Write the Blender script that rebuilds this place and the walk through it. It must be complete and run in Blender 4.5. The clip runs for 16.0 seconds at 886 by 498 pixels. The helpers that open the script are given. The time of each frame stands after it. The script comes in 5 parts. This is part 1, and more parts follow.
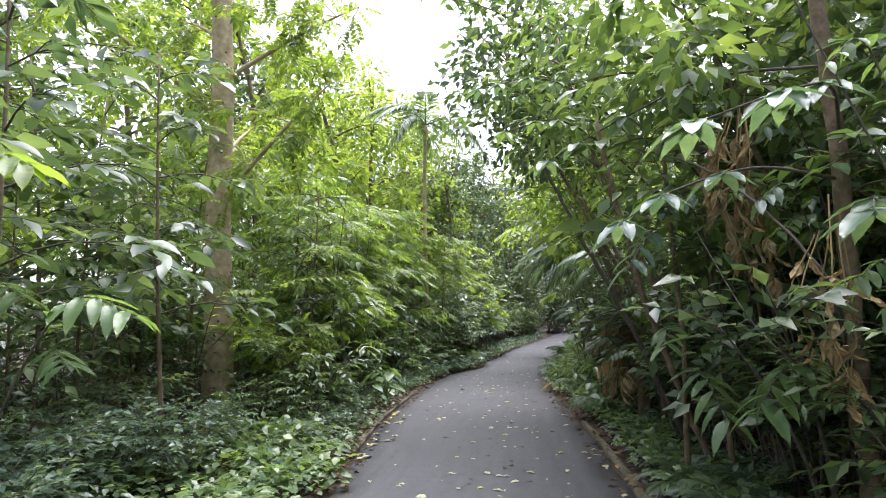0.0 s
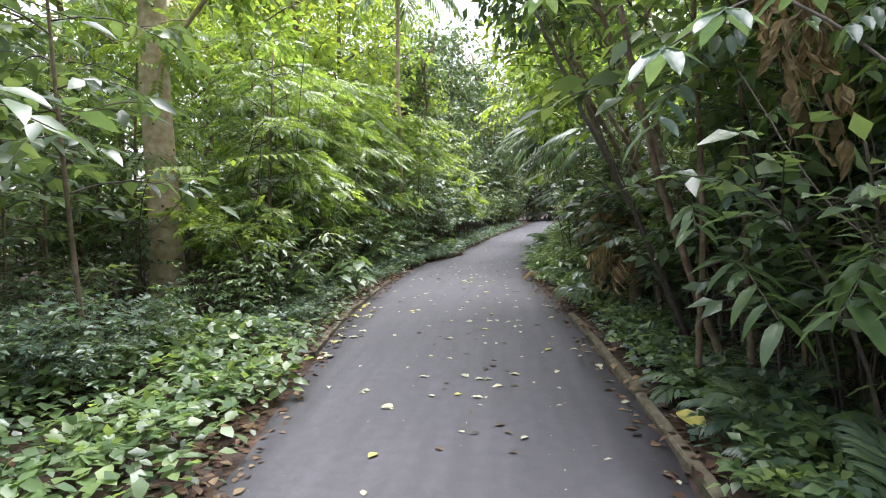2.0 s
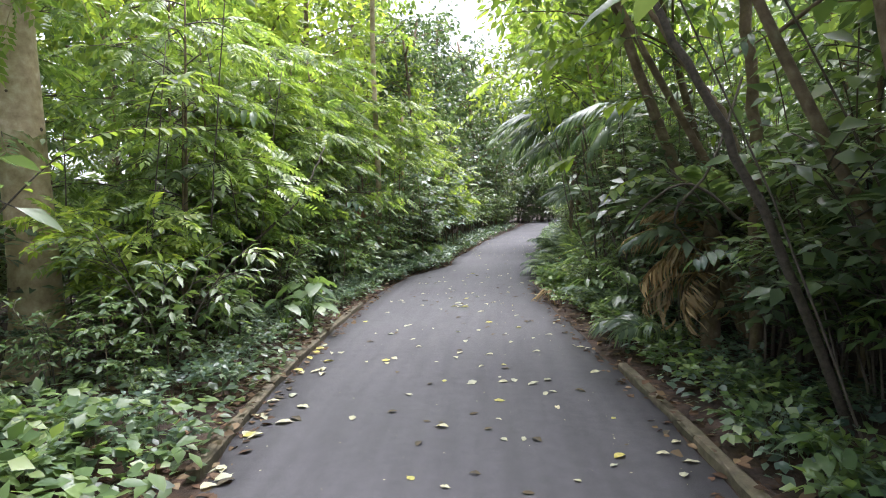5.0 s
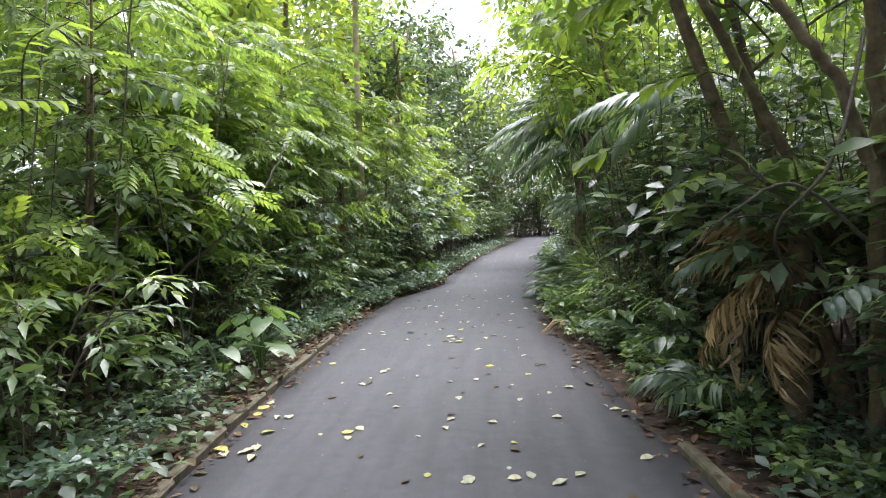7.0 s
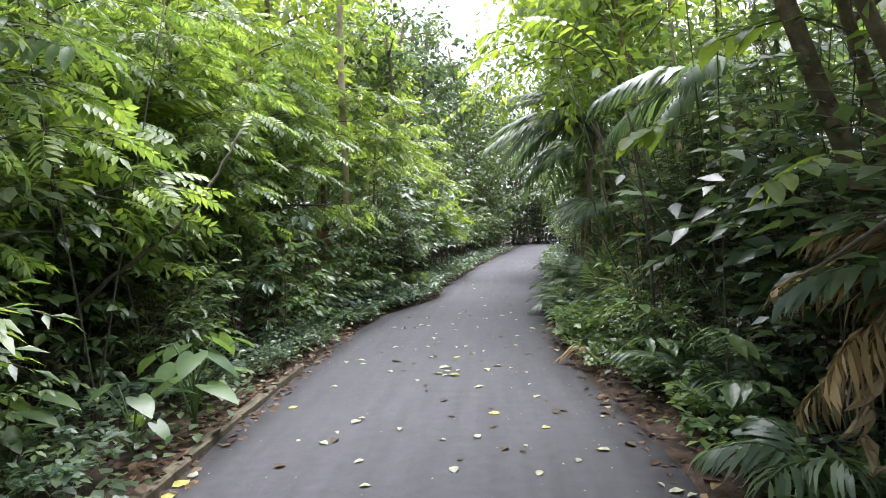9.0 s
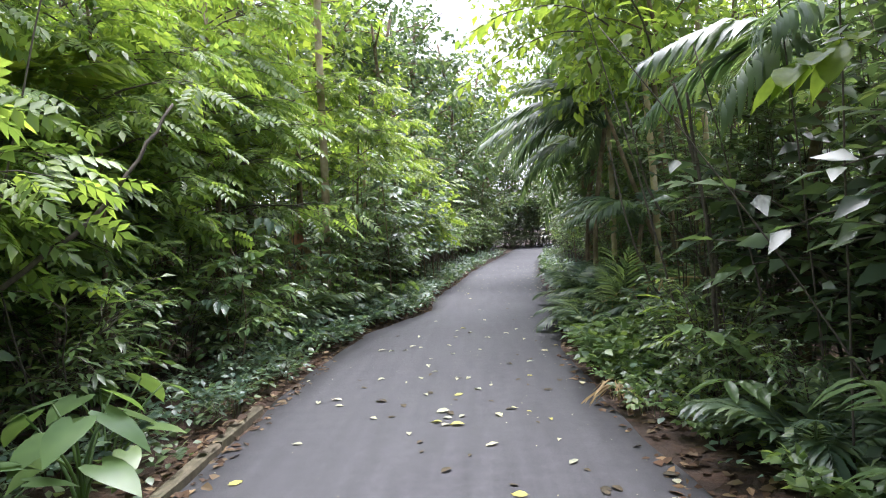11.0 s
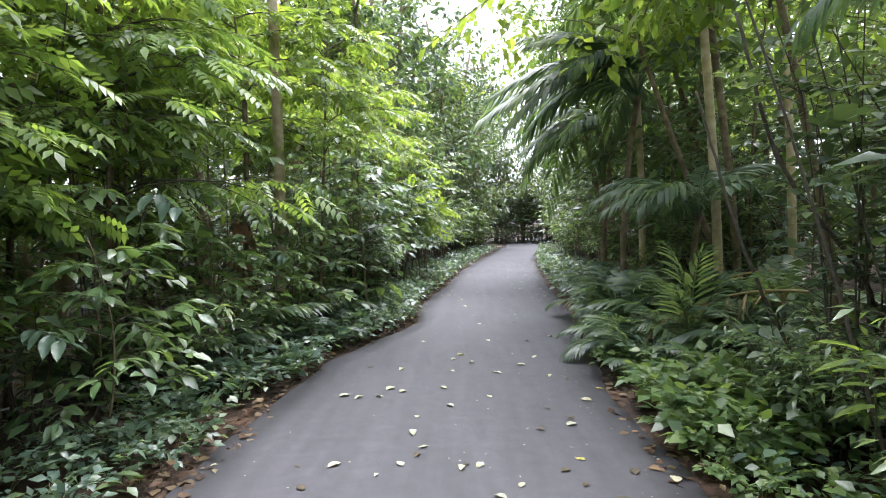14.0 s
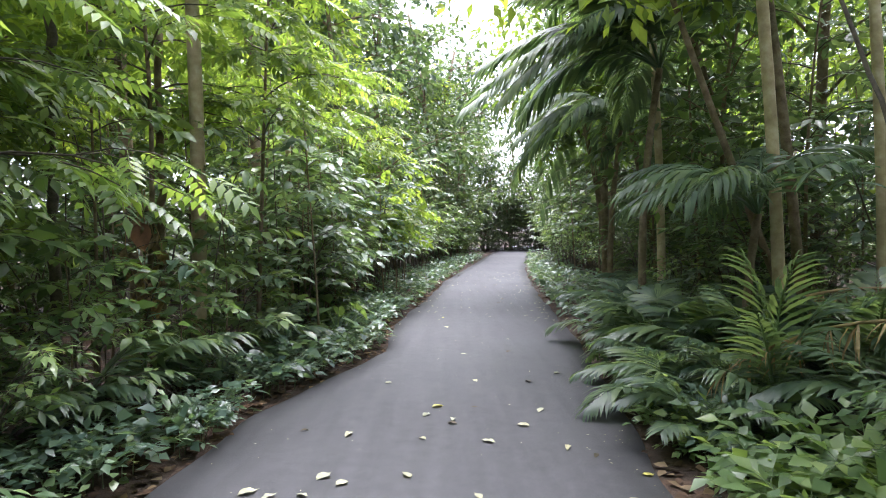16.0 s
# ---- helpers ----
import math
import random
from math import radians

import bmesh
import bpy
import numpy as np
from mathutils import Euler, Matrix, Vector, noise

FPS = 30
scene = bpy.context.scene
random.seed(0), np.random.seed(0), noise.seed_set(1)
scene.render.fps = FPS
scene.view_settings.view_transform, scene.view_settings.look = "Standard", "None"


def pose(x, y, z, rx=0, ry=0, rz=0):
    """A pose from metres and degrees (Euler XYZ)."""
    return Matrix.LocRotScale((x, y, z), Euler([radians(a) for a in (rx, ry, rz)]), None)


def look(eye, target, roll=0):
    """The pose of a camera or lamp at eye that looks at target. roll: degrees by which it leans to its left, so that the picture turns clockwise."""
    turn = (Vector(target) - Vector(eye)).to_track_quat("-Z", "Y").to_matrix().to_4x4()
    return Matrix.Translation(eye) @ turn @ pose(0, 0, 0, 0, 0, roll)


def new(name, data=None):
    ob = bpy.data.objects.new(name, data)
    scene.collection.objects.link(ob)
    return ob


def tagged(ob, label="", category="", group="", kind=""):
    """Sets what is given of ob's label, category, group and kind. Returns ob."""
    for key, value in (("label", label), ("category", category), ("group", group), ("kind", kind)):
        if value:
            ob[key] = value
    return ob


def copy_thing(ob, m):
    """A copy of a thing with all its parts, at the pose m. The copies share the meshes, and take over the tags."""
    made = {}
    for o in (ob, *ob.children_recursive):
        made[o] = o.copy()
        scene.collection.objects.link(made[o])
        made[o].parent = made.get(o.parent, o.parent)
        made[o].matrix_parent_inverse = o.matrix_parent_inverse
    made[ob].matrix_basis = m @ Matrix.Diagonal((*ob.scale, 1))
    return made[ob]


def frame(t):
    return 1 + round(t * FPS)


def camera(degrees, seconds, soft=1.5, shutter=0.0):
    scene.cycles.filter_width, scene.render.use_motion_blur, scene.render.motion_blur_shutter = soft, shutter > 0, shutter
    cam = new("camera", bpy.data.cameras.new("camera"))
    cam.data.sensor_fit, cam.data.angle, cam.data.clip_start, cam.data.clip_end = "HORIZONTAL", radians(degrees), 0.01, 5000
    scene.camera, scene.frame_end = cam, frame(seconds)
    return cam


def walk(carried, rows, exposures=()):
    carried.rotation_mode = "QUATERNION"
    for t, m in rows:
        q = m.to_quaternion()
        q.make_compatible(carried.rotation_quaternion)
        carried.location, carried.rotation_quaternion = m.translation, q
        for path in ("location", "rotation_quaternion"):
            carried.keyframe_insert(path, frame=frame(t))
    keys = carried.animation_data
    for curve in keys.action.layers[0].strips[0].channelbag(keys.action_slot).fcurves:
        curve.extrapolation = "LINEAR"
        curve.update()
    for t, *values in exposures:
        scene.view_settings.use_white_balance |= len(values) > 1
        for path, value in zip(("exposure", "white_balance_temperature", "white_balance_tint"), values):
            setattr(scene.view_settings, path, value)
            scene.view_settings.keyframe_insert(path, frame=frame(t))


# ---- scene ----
cam = camera(70.8, 16.0, soft=1.0)
PATH = [
    (0, (0.702, 2.078, 1.623), (0.431, 4.048, 1.836), -0.9),
    (0.5, (0.671, 2.164, 1.592), (0.426, 4.148, 1.667), -0.6),
    (1, (0.69, 2.399, 1.557), (0.453, 4.385, 1.535), -1.3),
    (1.5, (0.69, 2.75, 1.556), (0.463, 4.736, 1.491), -1.5),
    (2, (0.607, 3.219, 1.535), (0.399, 5.203, 1.393), -1.0),
    (2.5, (0.587, 3.704, 1.502), (0.413, 5.685, 1.294), -1.3),
    (3, (0.524, 4.221, 1.504), (0.324, 6.201, 1.306), -0.5),
    (3.5, (0.426, 4.731, 1.506), (0.259, 6.714, 1.31), -1.3),
    (4, (0.396, 5.216, 1.493), (0.234, 7.201, 1.309), -2.0),
    (4.2, (0.385, 5.386, 1.502), (0.207, 7.371, 1.328), -2.0),
    (6.3, (0.213, 7.232, 1.486), (0.091, 9.225, 1.379), -1.3),
    (6.5, (0.23, 7.41, 1.47), (0.112, 9.404, 1.362), -1.7),
    (7, (0.242, 7.784, 1.48), (0.095, 9.776, 1.386), -1.5),
    (7.5, (0.188, 8.156, 1.46), (0.046, 10.149, 1.364), -1.7),
    (8, (0.167, 8.516, 1.448), (0.069, 10.51, 1.336), -2.4),
    (8.5, (0.196, 8.869, 1.465), (0.055, 10.862, 1.383), -1.9),
    (9, (0.181, 9.202, 1.446), (0.046, 11.196, 1.376), -1.4),
    (9.2, (0.152, 9.353, 1.445), (0.033, 11.349, 1.381), -1.5),
    (11.3, (0.013, 10.861, 1.443), (-0.086, 12.858, 1.386), -1.7),
    (11.5, (0.022, 11.026, 1.448), (-0.093, 13.022, 1.401), -1.4),
    (12, (0.014, 11.395, 1.433), (-0.128, 13.389, 1.385), -0.3),
    (12.5, (-0.073, 11.798, 1.434), (-0.196, 13.794, 1.393), -0.6),
    (13, (-0.11, 12.184, 1.408), (-0.217, 14.179, 1.339), -0.9),
    (13.5, (-0.133, 12.579, 1.406), (-0.221, 14.575, 1.331), -1.0),
    (14, (-0.171, 13.056, 1.401), (-0.224, 15.054, 1.322), -1.0),
    (14.5, (-0.16, 13.519, 1.383), (-0.212, 15.517, 1.303), -1.4),
    (15, (-0.133, 13.961, 1.383), (-0.213, 15.958, 1.3), -0.9),
    (15.5, (-0.153, 14.45, 1.37), (-0.186, 16.448, 1.289), -0.8),
    (16, (-0.099, 14.944, 1.334), (-0.105, 16.943, 1.279), -0.9),
]
walk(cam, [(t, look(eye, target, roll)) for t, eye, target, roll in PATH], [(0, 1.8, 5950, 18), (3, 2.12, 6000, 18), (9, 2.08, 5900, 18), (13, 2.25, 5850, 18), (16, 2.42, 5850, 18)])

# ---- world, sun ----
SUN_EL, SUN_AZ = 73.0, 10.0          # degrees above the horizon, degrees right of +y
world = bpy.data.worlds.new("overcast_sky")
scene.world = world
world.use_nodes = True
wn, wl = world.node_tree.nodes, world.node_tree.links
wn.clear()
sky = wn.new("ShaderNodeTexSky")
sky.sky_type, sky.sun_disc = "NISHITA", False
sky.sun_elevation, sky.sun_rotation = radians(SUN_EL), radians(SUN_AZ)
sky.air_density, sky.dust_density, sky.ozone_density = 1.0, 4.0, 1.0
hazy = wn.new("ShaderNodeHueSaturation")
hazy.inputs["Saturation"].default_value = 0.3
backg = wn.new("ShaderNodeBackground")
backg.inputs["Strength"].default_value = 0.15
wout = wn.new("ShaderNodeOutputWorld")
wl.new(sky.outputs[0], hazy.inputs["Color"])
wl.new(hazy.outputs[0], backg.inputs["Color"])
wl.new(backg.outputs[0], wout.inputs["Surface"])
sun = new("sun", bpy.data.lights.new("sun", "SUN"))
sun.data.energy, sun.data.angle, sun.data.color = 1.9, radians(50), (1.0, 0.96, 0.88)
az, el = radians(SUN_AZ), radians(SUN_EL)
sun.matrix_world = look((0, 0, 30), (-30 * math.sin(az) * math.cos(el), -30 * math.cos(az) * math.cos(el), 30 - 30 * math.sin(el)))

# ---- materials ----


def nodes_of(name):
    mat = bpy.data.materials.new(name)
    mat.use_nodes = True
    return mat, mat.node_tree.nodes, mat.node_tree.links, mat.node_tree.nodes["Principled BSDF"]


def ramp(n, stops):
    r = n.new("ShaderNodeValToRGB")
    while len(r.color_ramp.elements) < len(stops):
        r.color_ramp.elements.new(0.5)
    for e, (p, c) in zip(r.color_ramp.elements, stops):
        e.position, e.color = p, (*c, 1)
    return r


def noise_tex(n, l, scale, detail=6, rough=0.6, kind="Object"):
    tc = n.new("ShaderNodeTexCoord")
    t = n.new("ShaderNodeTexNoise")
    t.inputs["Scale"].default_value, t.inputs["Detail"].default_value, t.inputs["Roughness"].default_value = scale, detail, rough
    l.new(tc.outputs[kind], t.inputs["Vector"])
    return t


def mix_rgb(n, l, a, b, fac, mode="MIX"):
    m = n.new("ShaderNodeMix")
    m.data_type, m.blend_type = "RGBA", mode
    for sock, v in ((m.inputs[0], fac), (m.inputs[6], a), (m.inputs[7], b)):
        if hasattr(v, "node"):
            l.new(v, sock)
        elif isinstance(v, tuple):
            sock.default_value = (*v, 1)
        else:
            sock.default_value = v
    return m.outputs[2]


def leaf_mat(name, c0, c1, c2, rough=0.38, through_amount=0.38, trans=None, spec=0.5, grey=(1.15, 1.38)):
    """Leaf blade: colour varies from leaf to leaf and over the plant; light shines through it."""
    mat, n, l, p = nodes_of(name)
    geo = n.new("ShaderNodeNewGeometry")
    obj = n.new("ShaderNodeObjectInfo")
    c0, c1, c2 = [(c[0] * grey[0], c[1], c[2] * grey[1]) for c in (c0, c1, c2)]
    r = ramp(n, ((0.0, c0), (0.55, c1), (0.93, c2), (1.0, tuple(min(1, v * 1.25) for v in c2))))
    l.new(geo.outputs["Random Per Island"], r.inputs[0])
    nz = noise_tex(n, l, 2.2, 3)
    big = ramp(n, ((0.3, (0.62, 0.66, 0.7)), (0.7, (1.25, 1.2, 1.05))))
    l.new(nz.outputs["Fac"], big.inputs[0])
    col = mix_rgb(n, l, r.outputs[0], big.outputs[0], 1.0, "MULTIPLY")
    tint = ramp(n, ((0.0, (0.8, 0.86, 0.9)), (1.0, (1.15, 1.12, 1.0))))
    l.new(obj.outputs["Random"], tint.inputs[0])
    col = mix_rgb(n, l, col, tint.outputs[0], 1.0, "MULTIPLY")
    l.new(col, p.inputs["Base Color"])
    p.inputs["Roughness"].default_value = rough
    p.inputs["Specular IOR Level"].default_value = spec
    tr = n.new("ShaderNodeBsdfTranslucent")
    tcol = mix_rgb(n, l, col, trans or (2.2, 2.1, 1.0), 1.0, "MULTIPLY")
    l.new(tcol, tr.inputs["Color"])
    ms = n.new("ShaderNodeMixShader")
    ms.inputs[0].default_value = through_amount
    l.new(p.outputs[0], ms.inputs[1])
    l.new(tr.outputs[0], ms.inputs[2])
    l.new(ms.outputs[0], n["Material Output"].inputs["Surface"])
    return mat


def rough_mat(name, stops, scale, bump=0.4, rough=0.85, dist=0.02, scale2=None, second=None):
    mat, n, l, p = nodes_of(name)
    nz = noise_tex(n, l, scale, 8, 0.65)
    r = ramp(n, stops)
    l.new(nz.outputs["Fac"], r.inputs[0])
    col = r.outputs[0]
    if second:
        n2 = noise_tex(n, l, scale2, 4)
        r2 = ramp(n, second)
        l.new(n2.outputs["Fac"], r2.inputs[0])
        col = mix_rgb(n, l, col, r2.outputs[0], 1.0, "MULTIPLY")
    l.new(col, p.inputs["Base Color"])
    p.inputs["Roughness"].default_value = rough
    b = n.new("ShaderNodeBump")
    b.inputs["Strength"].default_value, b.inputs["Distance"].default_value = bump, dist
    l.new(nz.outputs["Fac"], b.inputs["Height"])
    l.new(b.outputs[0], p.inputs["Normal"])
    return mat


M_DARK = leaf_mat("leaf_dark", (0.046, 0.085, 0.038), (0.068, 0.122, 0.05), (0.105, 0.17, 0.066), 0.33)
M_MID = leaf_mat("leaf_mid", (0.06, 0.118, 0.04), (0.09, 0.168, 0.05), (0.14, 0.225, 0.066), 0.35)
M_BRIGHT = leaf_mat("leaf_bright", (0.09, 0.165, 0.03), (0.135, 0.225, 0.038), (0.2, 0.3, 0.055), 0.4, 0.5)
M_FRESH = leaf_mat("leaf_fresh", (0.07, 0.14, 0.035), (0.11, 0.195, 0.045), (0.16, 0.265, 0.06), 0.36, 0.46)
M_BLUE = leaf_mat("leaf_bluish", (0.052, 0.1, 0.058), (0.075, 0.138, 0.075), (0.11, 0.185, 0.095), 0.34)
M_PALM = leaf_mat("palm_leaf", (0.053, 0.1, 0.052), (0.082, 0.145, 0.068), (0.12, 0.195, 0.083), 0.38, 0.4)
M_DRY = leaf_mat("dry_leaf", (0.17, 0.115, 0.055), (0.32, 0.235, 0.13), (0.46, 0.36, 0.23), 0.7, 0.2, (1.3, 1.1, 0.8), 0.2, grey=(1.0, 1.0))
M_LITTER = leaf_mat("litter_leaf", (0.05, 0.03, 0.019), (0.1, 0.058, 0.037), (0.2, 0.14, 0.085), 0.8, 0.1, (1.2, 1.0, 0.8), 0.2, grey=(1.0, 1.0))
M_FALLEN = leaf_mat("fallen_leaf", (0.24, 0.23, 0.15), (0.38, 0.37, 0.27), (0.52, 0.51, 0.42), 0.65, 0.12, (1.1, 1.0, 0.7), 0.25, grey=(1.0, 1.0))
M_FALLEN_DARK = leaf_mat("fallen_dark_leaf", (0.035, 0.03, 0.02), (0.07, 0.055, 0.035), (0.13, 0.1, 0.06), 0.7, 0.1, (1.1, 1.0, 0.7), 0.25, grey=(1.0, 1.0))
M_FALLEN_YELLOW = leaf_mat("fallen_yellow_leaf", (0.28, 0.28, 0.07), (0.4, 0.37, 0.1), (0.5, 0.45, 0.15), 0.5, 0.15, (1.1, 1.0, 0.6), 0.3, grey=(1.0, 1.0))
M_RED = leaf_mat("reddish_leaf", (0.3, 0.14, 0.1), (0.38, 0.2, 0.15), (0.42, 0.27, 0.2), 0.6, 0.2, (1.2, 0.9, 0.7), 0.2, grey=(1.0, 1.0))
M_STEM = rough_mat("stem_bark", ((0.3, (0.04, 0.032, 0.024)), (0.7, (0.12, 0.1, 0.075))), 30, 0.5, 0.85, 0.01)
M_GREENSTEM = rough_mat("green_stem", ((0.3, (0.05, 0.085, 0.03)), (0.7, (0.12, 0.16, 0.06))), 25, 0.2, 0.55, 0.004)
M_BARK = rough_mat("tree_bark", ((0.3, (0.085, 0.06, 0.038)), (0.52, (0.19, 0.14, 0.095)), (0.75, (0.31, 0.26, 0.19))), 9, 0.7, 0.9, 0.03, 1.3, ((0.35, (0.6, 0.65, 0.5)), (0.7, (1.15, 1.1, 1.05))))
M_PALE = rough_mat("pale_bark", ((0.28, (0.25, 0.19, 0.115)), (0.5, (0.42, 0.335, 0.215)), (0.68, (0.55, 0.48, 0.35))), 7, 0.35, 0.85, 0.02, 1.1, ((0.35, (0.7, 0.72, 0.6)), (0.65, (1.1, 1.08, 1.02))))
M_KNOT = rough_mat("bark_knot", ((0.3, (0.05, 0.035, 0.02)), (0.7, (0.12, 0.085, 0.055))), 40, 0.5, 0.9, 0.01)
M_SOIL = rough_mat("forest_soil", ((0.25, (0.018, 0.012, 0.008)), (0.5, (0.045, 0.028, 0.018)), (0.75, (0.1, 0.058, 0.036))), 6, 0.9, 0.95, 0.05, 0.7, ((0.3, (0.6, 0.6, 0.6)), (0.7, (1.2, 1.1, 1.0))))
M_KERB = rough_mat("mossy_concrete", ((0.25, (0.05, 0.044, 0.03)), (0.5, (0.105, 0.088, 0.06)), (0.75, (0.17, 0.145, 0.105))), 12, 0.6, 0.9, 0.012, 1.7, ((0.35, (0.55, 0.62, 0.45)), (0.65, (1.1, 1.05, 1.0))))


def asphalt():
    mat, n, l, p = nodes_of("asphalt")
    fine = noise_tex(n, l, 160, 3, 0.7)
    mid = noise_tex(n, l, 9, 6, 0.6)
    big = noise_tex(n, l, 0.55, 5, 0.55)
    r = ramp(n, ((0.3, (0.026, 0.026, 0.029)), (0.7, (0.058, 0.057, 0.063))))
    l.new(fine.outputs["Fac"], r.inputs[0])
    r2 = ramp(n, ((0.3, (0.78, 0.78, 0.79)), (0.7, (1.14, 1.13, 1.12))))
    l.new(mid.outputs["Fac"], r2.inputs[0])
    r3 = ramp(n, ((0.32, (0.72, 0.72, 0.74)), (0.66, (1.2, 1.19, 1.18))))
    l.new(big.outputs["Fac"], r3.inputs[0])
    c = mix_rgb(n, l, r.outputs[0], r2.outputs[0], 1.0, "MULTIPLY")
    c = mix_rgb(n, l, c, r3.outputs[0], 1.0, "MULTIPLY")
    tc = n.new("ShaderNodeTexCoord")
    mp = n.new("ShaderNodeMapping")
    mp.inputs["Scale"].default_value = (5.0, 0.35, 1.0)
    streak = n.new("ShaderNodeTexNoise")
    streak.inputs["Scale"].default_value, streak.inputs["Detail"].default_value = 1.6, 5
    l.new(tc.outputs["Object"], mp.inputs["Vector"])
    l.new(mp.outputs[0], streak.inputs["Vector"])
    r4 = ramp(n, ((0.35, (0.82, 0.82, 0.83)), (0.62, (1.12, 1.12, 1.12))))
    l.new(streak.outputs["Fac"], r4.inputs[0])
    c = mix_rgb(n, l, c, r4.outputs[0], 1.0, "MULTIPLY")
    l.new(c, p.inputs["Base Color"])
    rr = ramp(n, ((0.3, (0.62, 0.62, 0.62)), (0.7, (0.82, 0.82, 0.82))))
    l.new(big.outputs["Fac"], rr.inputs[0])
    l.new(rr.outputs[0], p.inputs["Roughness"])
    b = n.new("ShaderNodeBump")
    b.inputs["Strength"].default_value, b.inputs["Distance"].default_value = 0.5, 0.004
    l.new(fine.outputs["Fac"], b.inputs["Height"])
    l.new(b.outputs[0], p.inputs["Normal"])
    return mat


M_ASPHALT = asphalt()

# ---- geometry helpers ----
rng = np.random.default_rng(11)


def mesh_of(name, V, T, mat, smooth=True):
    """A mesh from arrays of vertices and triangles; mat may be a list with a slot index per triangle in T's fourth column."""
    V, T = np.asarray(V, np.float32), np.asarray(T, np.int32)
    me = bpy.data.meshes.new(name)
    me.vertices.add(len(V))
    me.vertices.foreach_set("co", V.ravel())
    me.loops.add(len(T) * 3)
    me.loops.foreach_set("vertex_index", np.ascontiguousarray(T[:, :3]).ravel())
    me.polygons.add(len(T))
    me.polygons.foreach_set("loop_start", np.arange(0, len(T) * 3, 3, dtype=np.int32))
    me.polygons.foreach_set("use_smooth", np.full(len(T), smooth))
    for m in (mat if isinstance(mat, (list, tuple)) else [mat]):
        me.materials.append(m)
    if T.shape[1] > 3:
        me.polygons.foreach_set("material_index", np.ascontiguousarray(T[:, 3]))
    me.update(calc_edges=True)
    return me


def join(pieces):
    Vs, Ts, k = [], [], 0
    for V, T in pieces:
        Vs.append(V)
        Ts.append(np.asarray(T) + k)
        k += len(V)
    return np.concatenate(Vs), np.concatenate(Ts)


def slots(*groups):
    """Pieces of several materials as one mesh: the fourth column of the triangles is the slot."""
    V, T = join(groups)
    n = [len(g[1]) for g in groups]
    return V, np.concatenate([T, np.repeat(np.arange(len(n)), n)[:, None]], 1)


def part(name, me, parent, label="", m=None):
    ob = new(name, me)
    ob.parent = parent
    if m is not None:
        ob.matrix_basis = m
    if label:
        tagged(ob, label)
    return ob


def thing(name, label, category, group="", kind="", m=None):
    ob = new(name)
    ob.empty_display_size = 0.2
    if m is not None:
        ob.matrix_basis = m
    return tagged(ob, label, category, group, kind)


def unit(a):
    a = np.asarray(a, float)
    return a / np.maximum(np.linalg.norm(a, axis=-1, keepdims=True), 1e-9)


def tube(P, R, sides=6):
    """A tapered tube along the points P with the radii R."""
    P, R = np.asarray(P, float), np.asarray(R, float)
    D = unit(np.gradient(P, axis=0))
    ref = np.where(np.abs(D[:, 2:3]) > 0.9, [[1.0, 0, 0]], [[0, 0, 1.0]])
    A = unit(np.cross(D, ref))
    for i in range(1, len(A)):
        a = A[i - 1] - D[i] * (A[i - 1] @ D[i])
        A[i] = a / max(np.linalg.norm(a), 1e-9)
    B = np.cross(D, A)
    ang = np.arange(sides) * 2 * math.pi / sides
    V = (P[:, None] + R[:, None, None] * (A[:, None] * np.cos(ang)[None, :, None] + B[:, None] * np.sin(ang)[None, :, None])).reshape(-1, 3)
    T = []
    for i in range(len(P) - 1):
        for j in range(sides):
            a, b = i * sides + j, i * sides + (j + 1) % sides
            T += [(a, b, b + sides), (a, b + sides, a + sides)]
    k = (len(P) - 1) * sides
    T += [(k, k + j, k + j + 1) for j in range(1, sides - 1)]
    return V, np.array(T)


def arc(a, b, sag, n=7):
    """Points from a to b, bowed by the vector sag."""
    u = np.linspace(0, 1, n)[:, None]
    return np.asarray(a) * (1 - u) + np.asarray(b) * u + np.asarray(sag) * (4 * u * (1 - u))


def stamp(tpl, P, D, S, up=None, wid=None):
    """Copies of a leaf template at the points P, pointing along D, with the sizes S."""
    tv, tt = tpl
    P, D, S = np.asarray(P, float), unit(D), np.asarray(S, float)
    U = np.tile([0, 0, 1.0], (len(P), 1)) if up is None else np.asarray(up, float)
    X = unit(np.cross(D, U) + 1e-6)
    Z = np.cross(X, D)
    w = np.ones(len(P)) if wid is None else wid
    V = P[:, None] + S[:, None, None] * (X[:, None] * (tv[None, :, 0:1] * w[:, None, None]) + D[:, None] * tv[None, :, 1:2] + Z[:, None] * tv[None, :, 2:3])
    T = (tt[None] + (np.arange(len(P)) * len(tv))[:, None, None]).reshape(-1, 3)
    return V.reshape(-1, 3), T


def blade(w=0.24, fold=0.08, droop=0.18, widest=0.4):
    """One leaf of length 1 along y: folded at the midrib, tip drooping."""
    m2 = (widest + 1) / 2 + 0.05
    v = np.array([(0, 0, 0), (-w, widest, fold - droop * 0.2), (0, widest, -droop * 0.2), (w, widest, fold - droop * 0.2),
                  (-w * 0.62, m2, fold * 0.6 - droop * 0.55), (0, m2, -droop * 0.55), (w * 0.62, m2, fold * 0.6 - droop * 0.55), (0, 1, -droop)])
    t = np.array([(0, 2, 1), (0, 3, 2), (1, 2, 5), (1, 5, 4), (2, 3, 6), (2, 6, 5), (4, 5, 7), (5, 6, 7)])
    return v, t


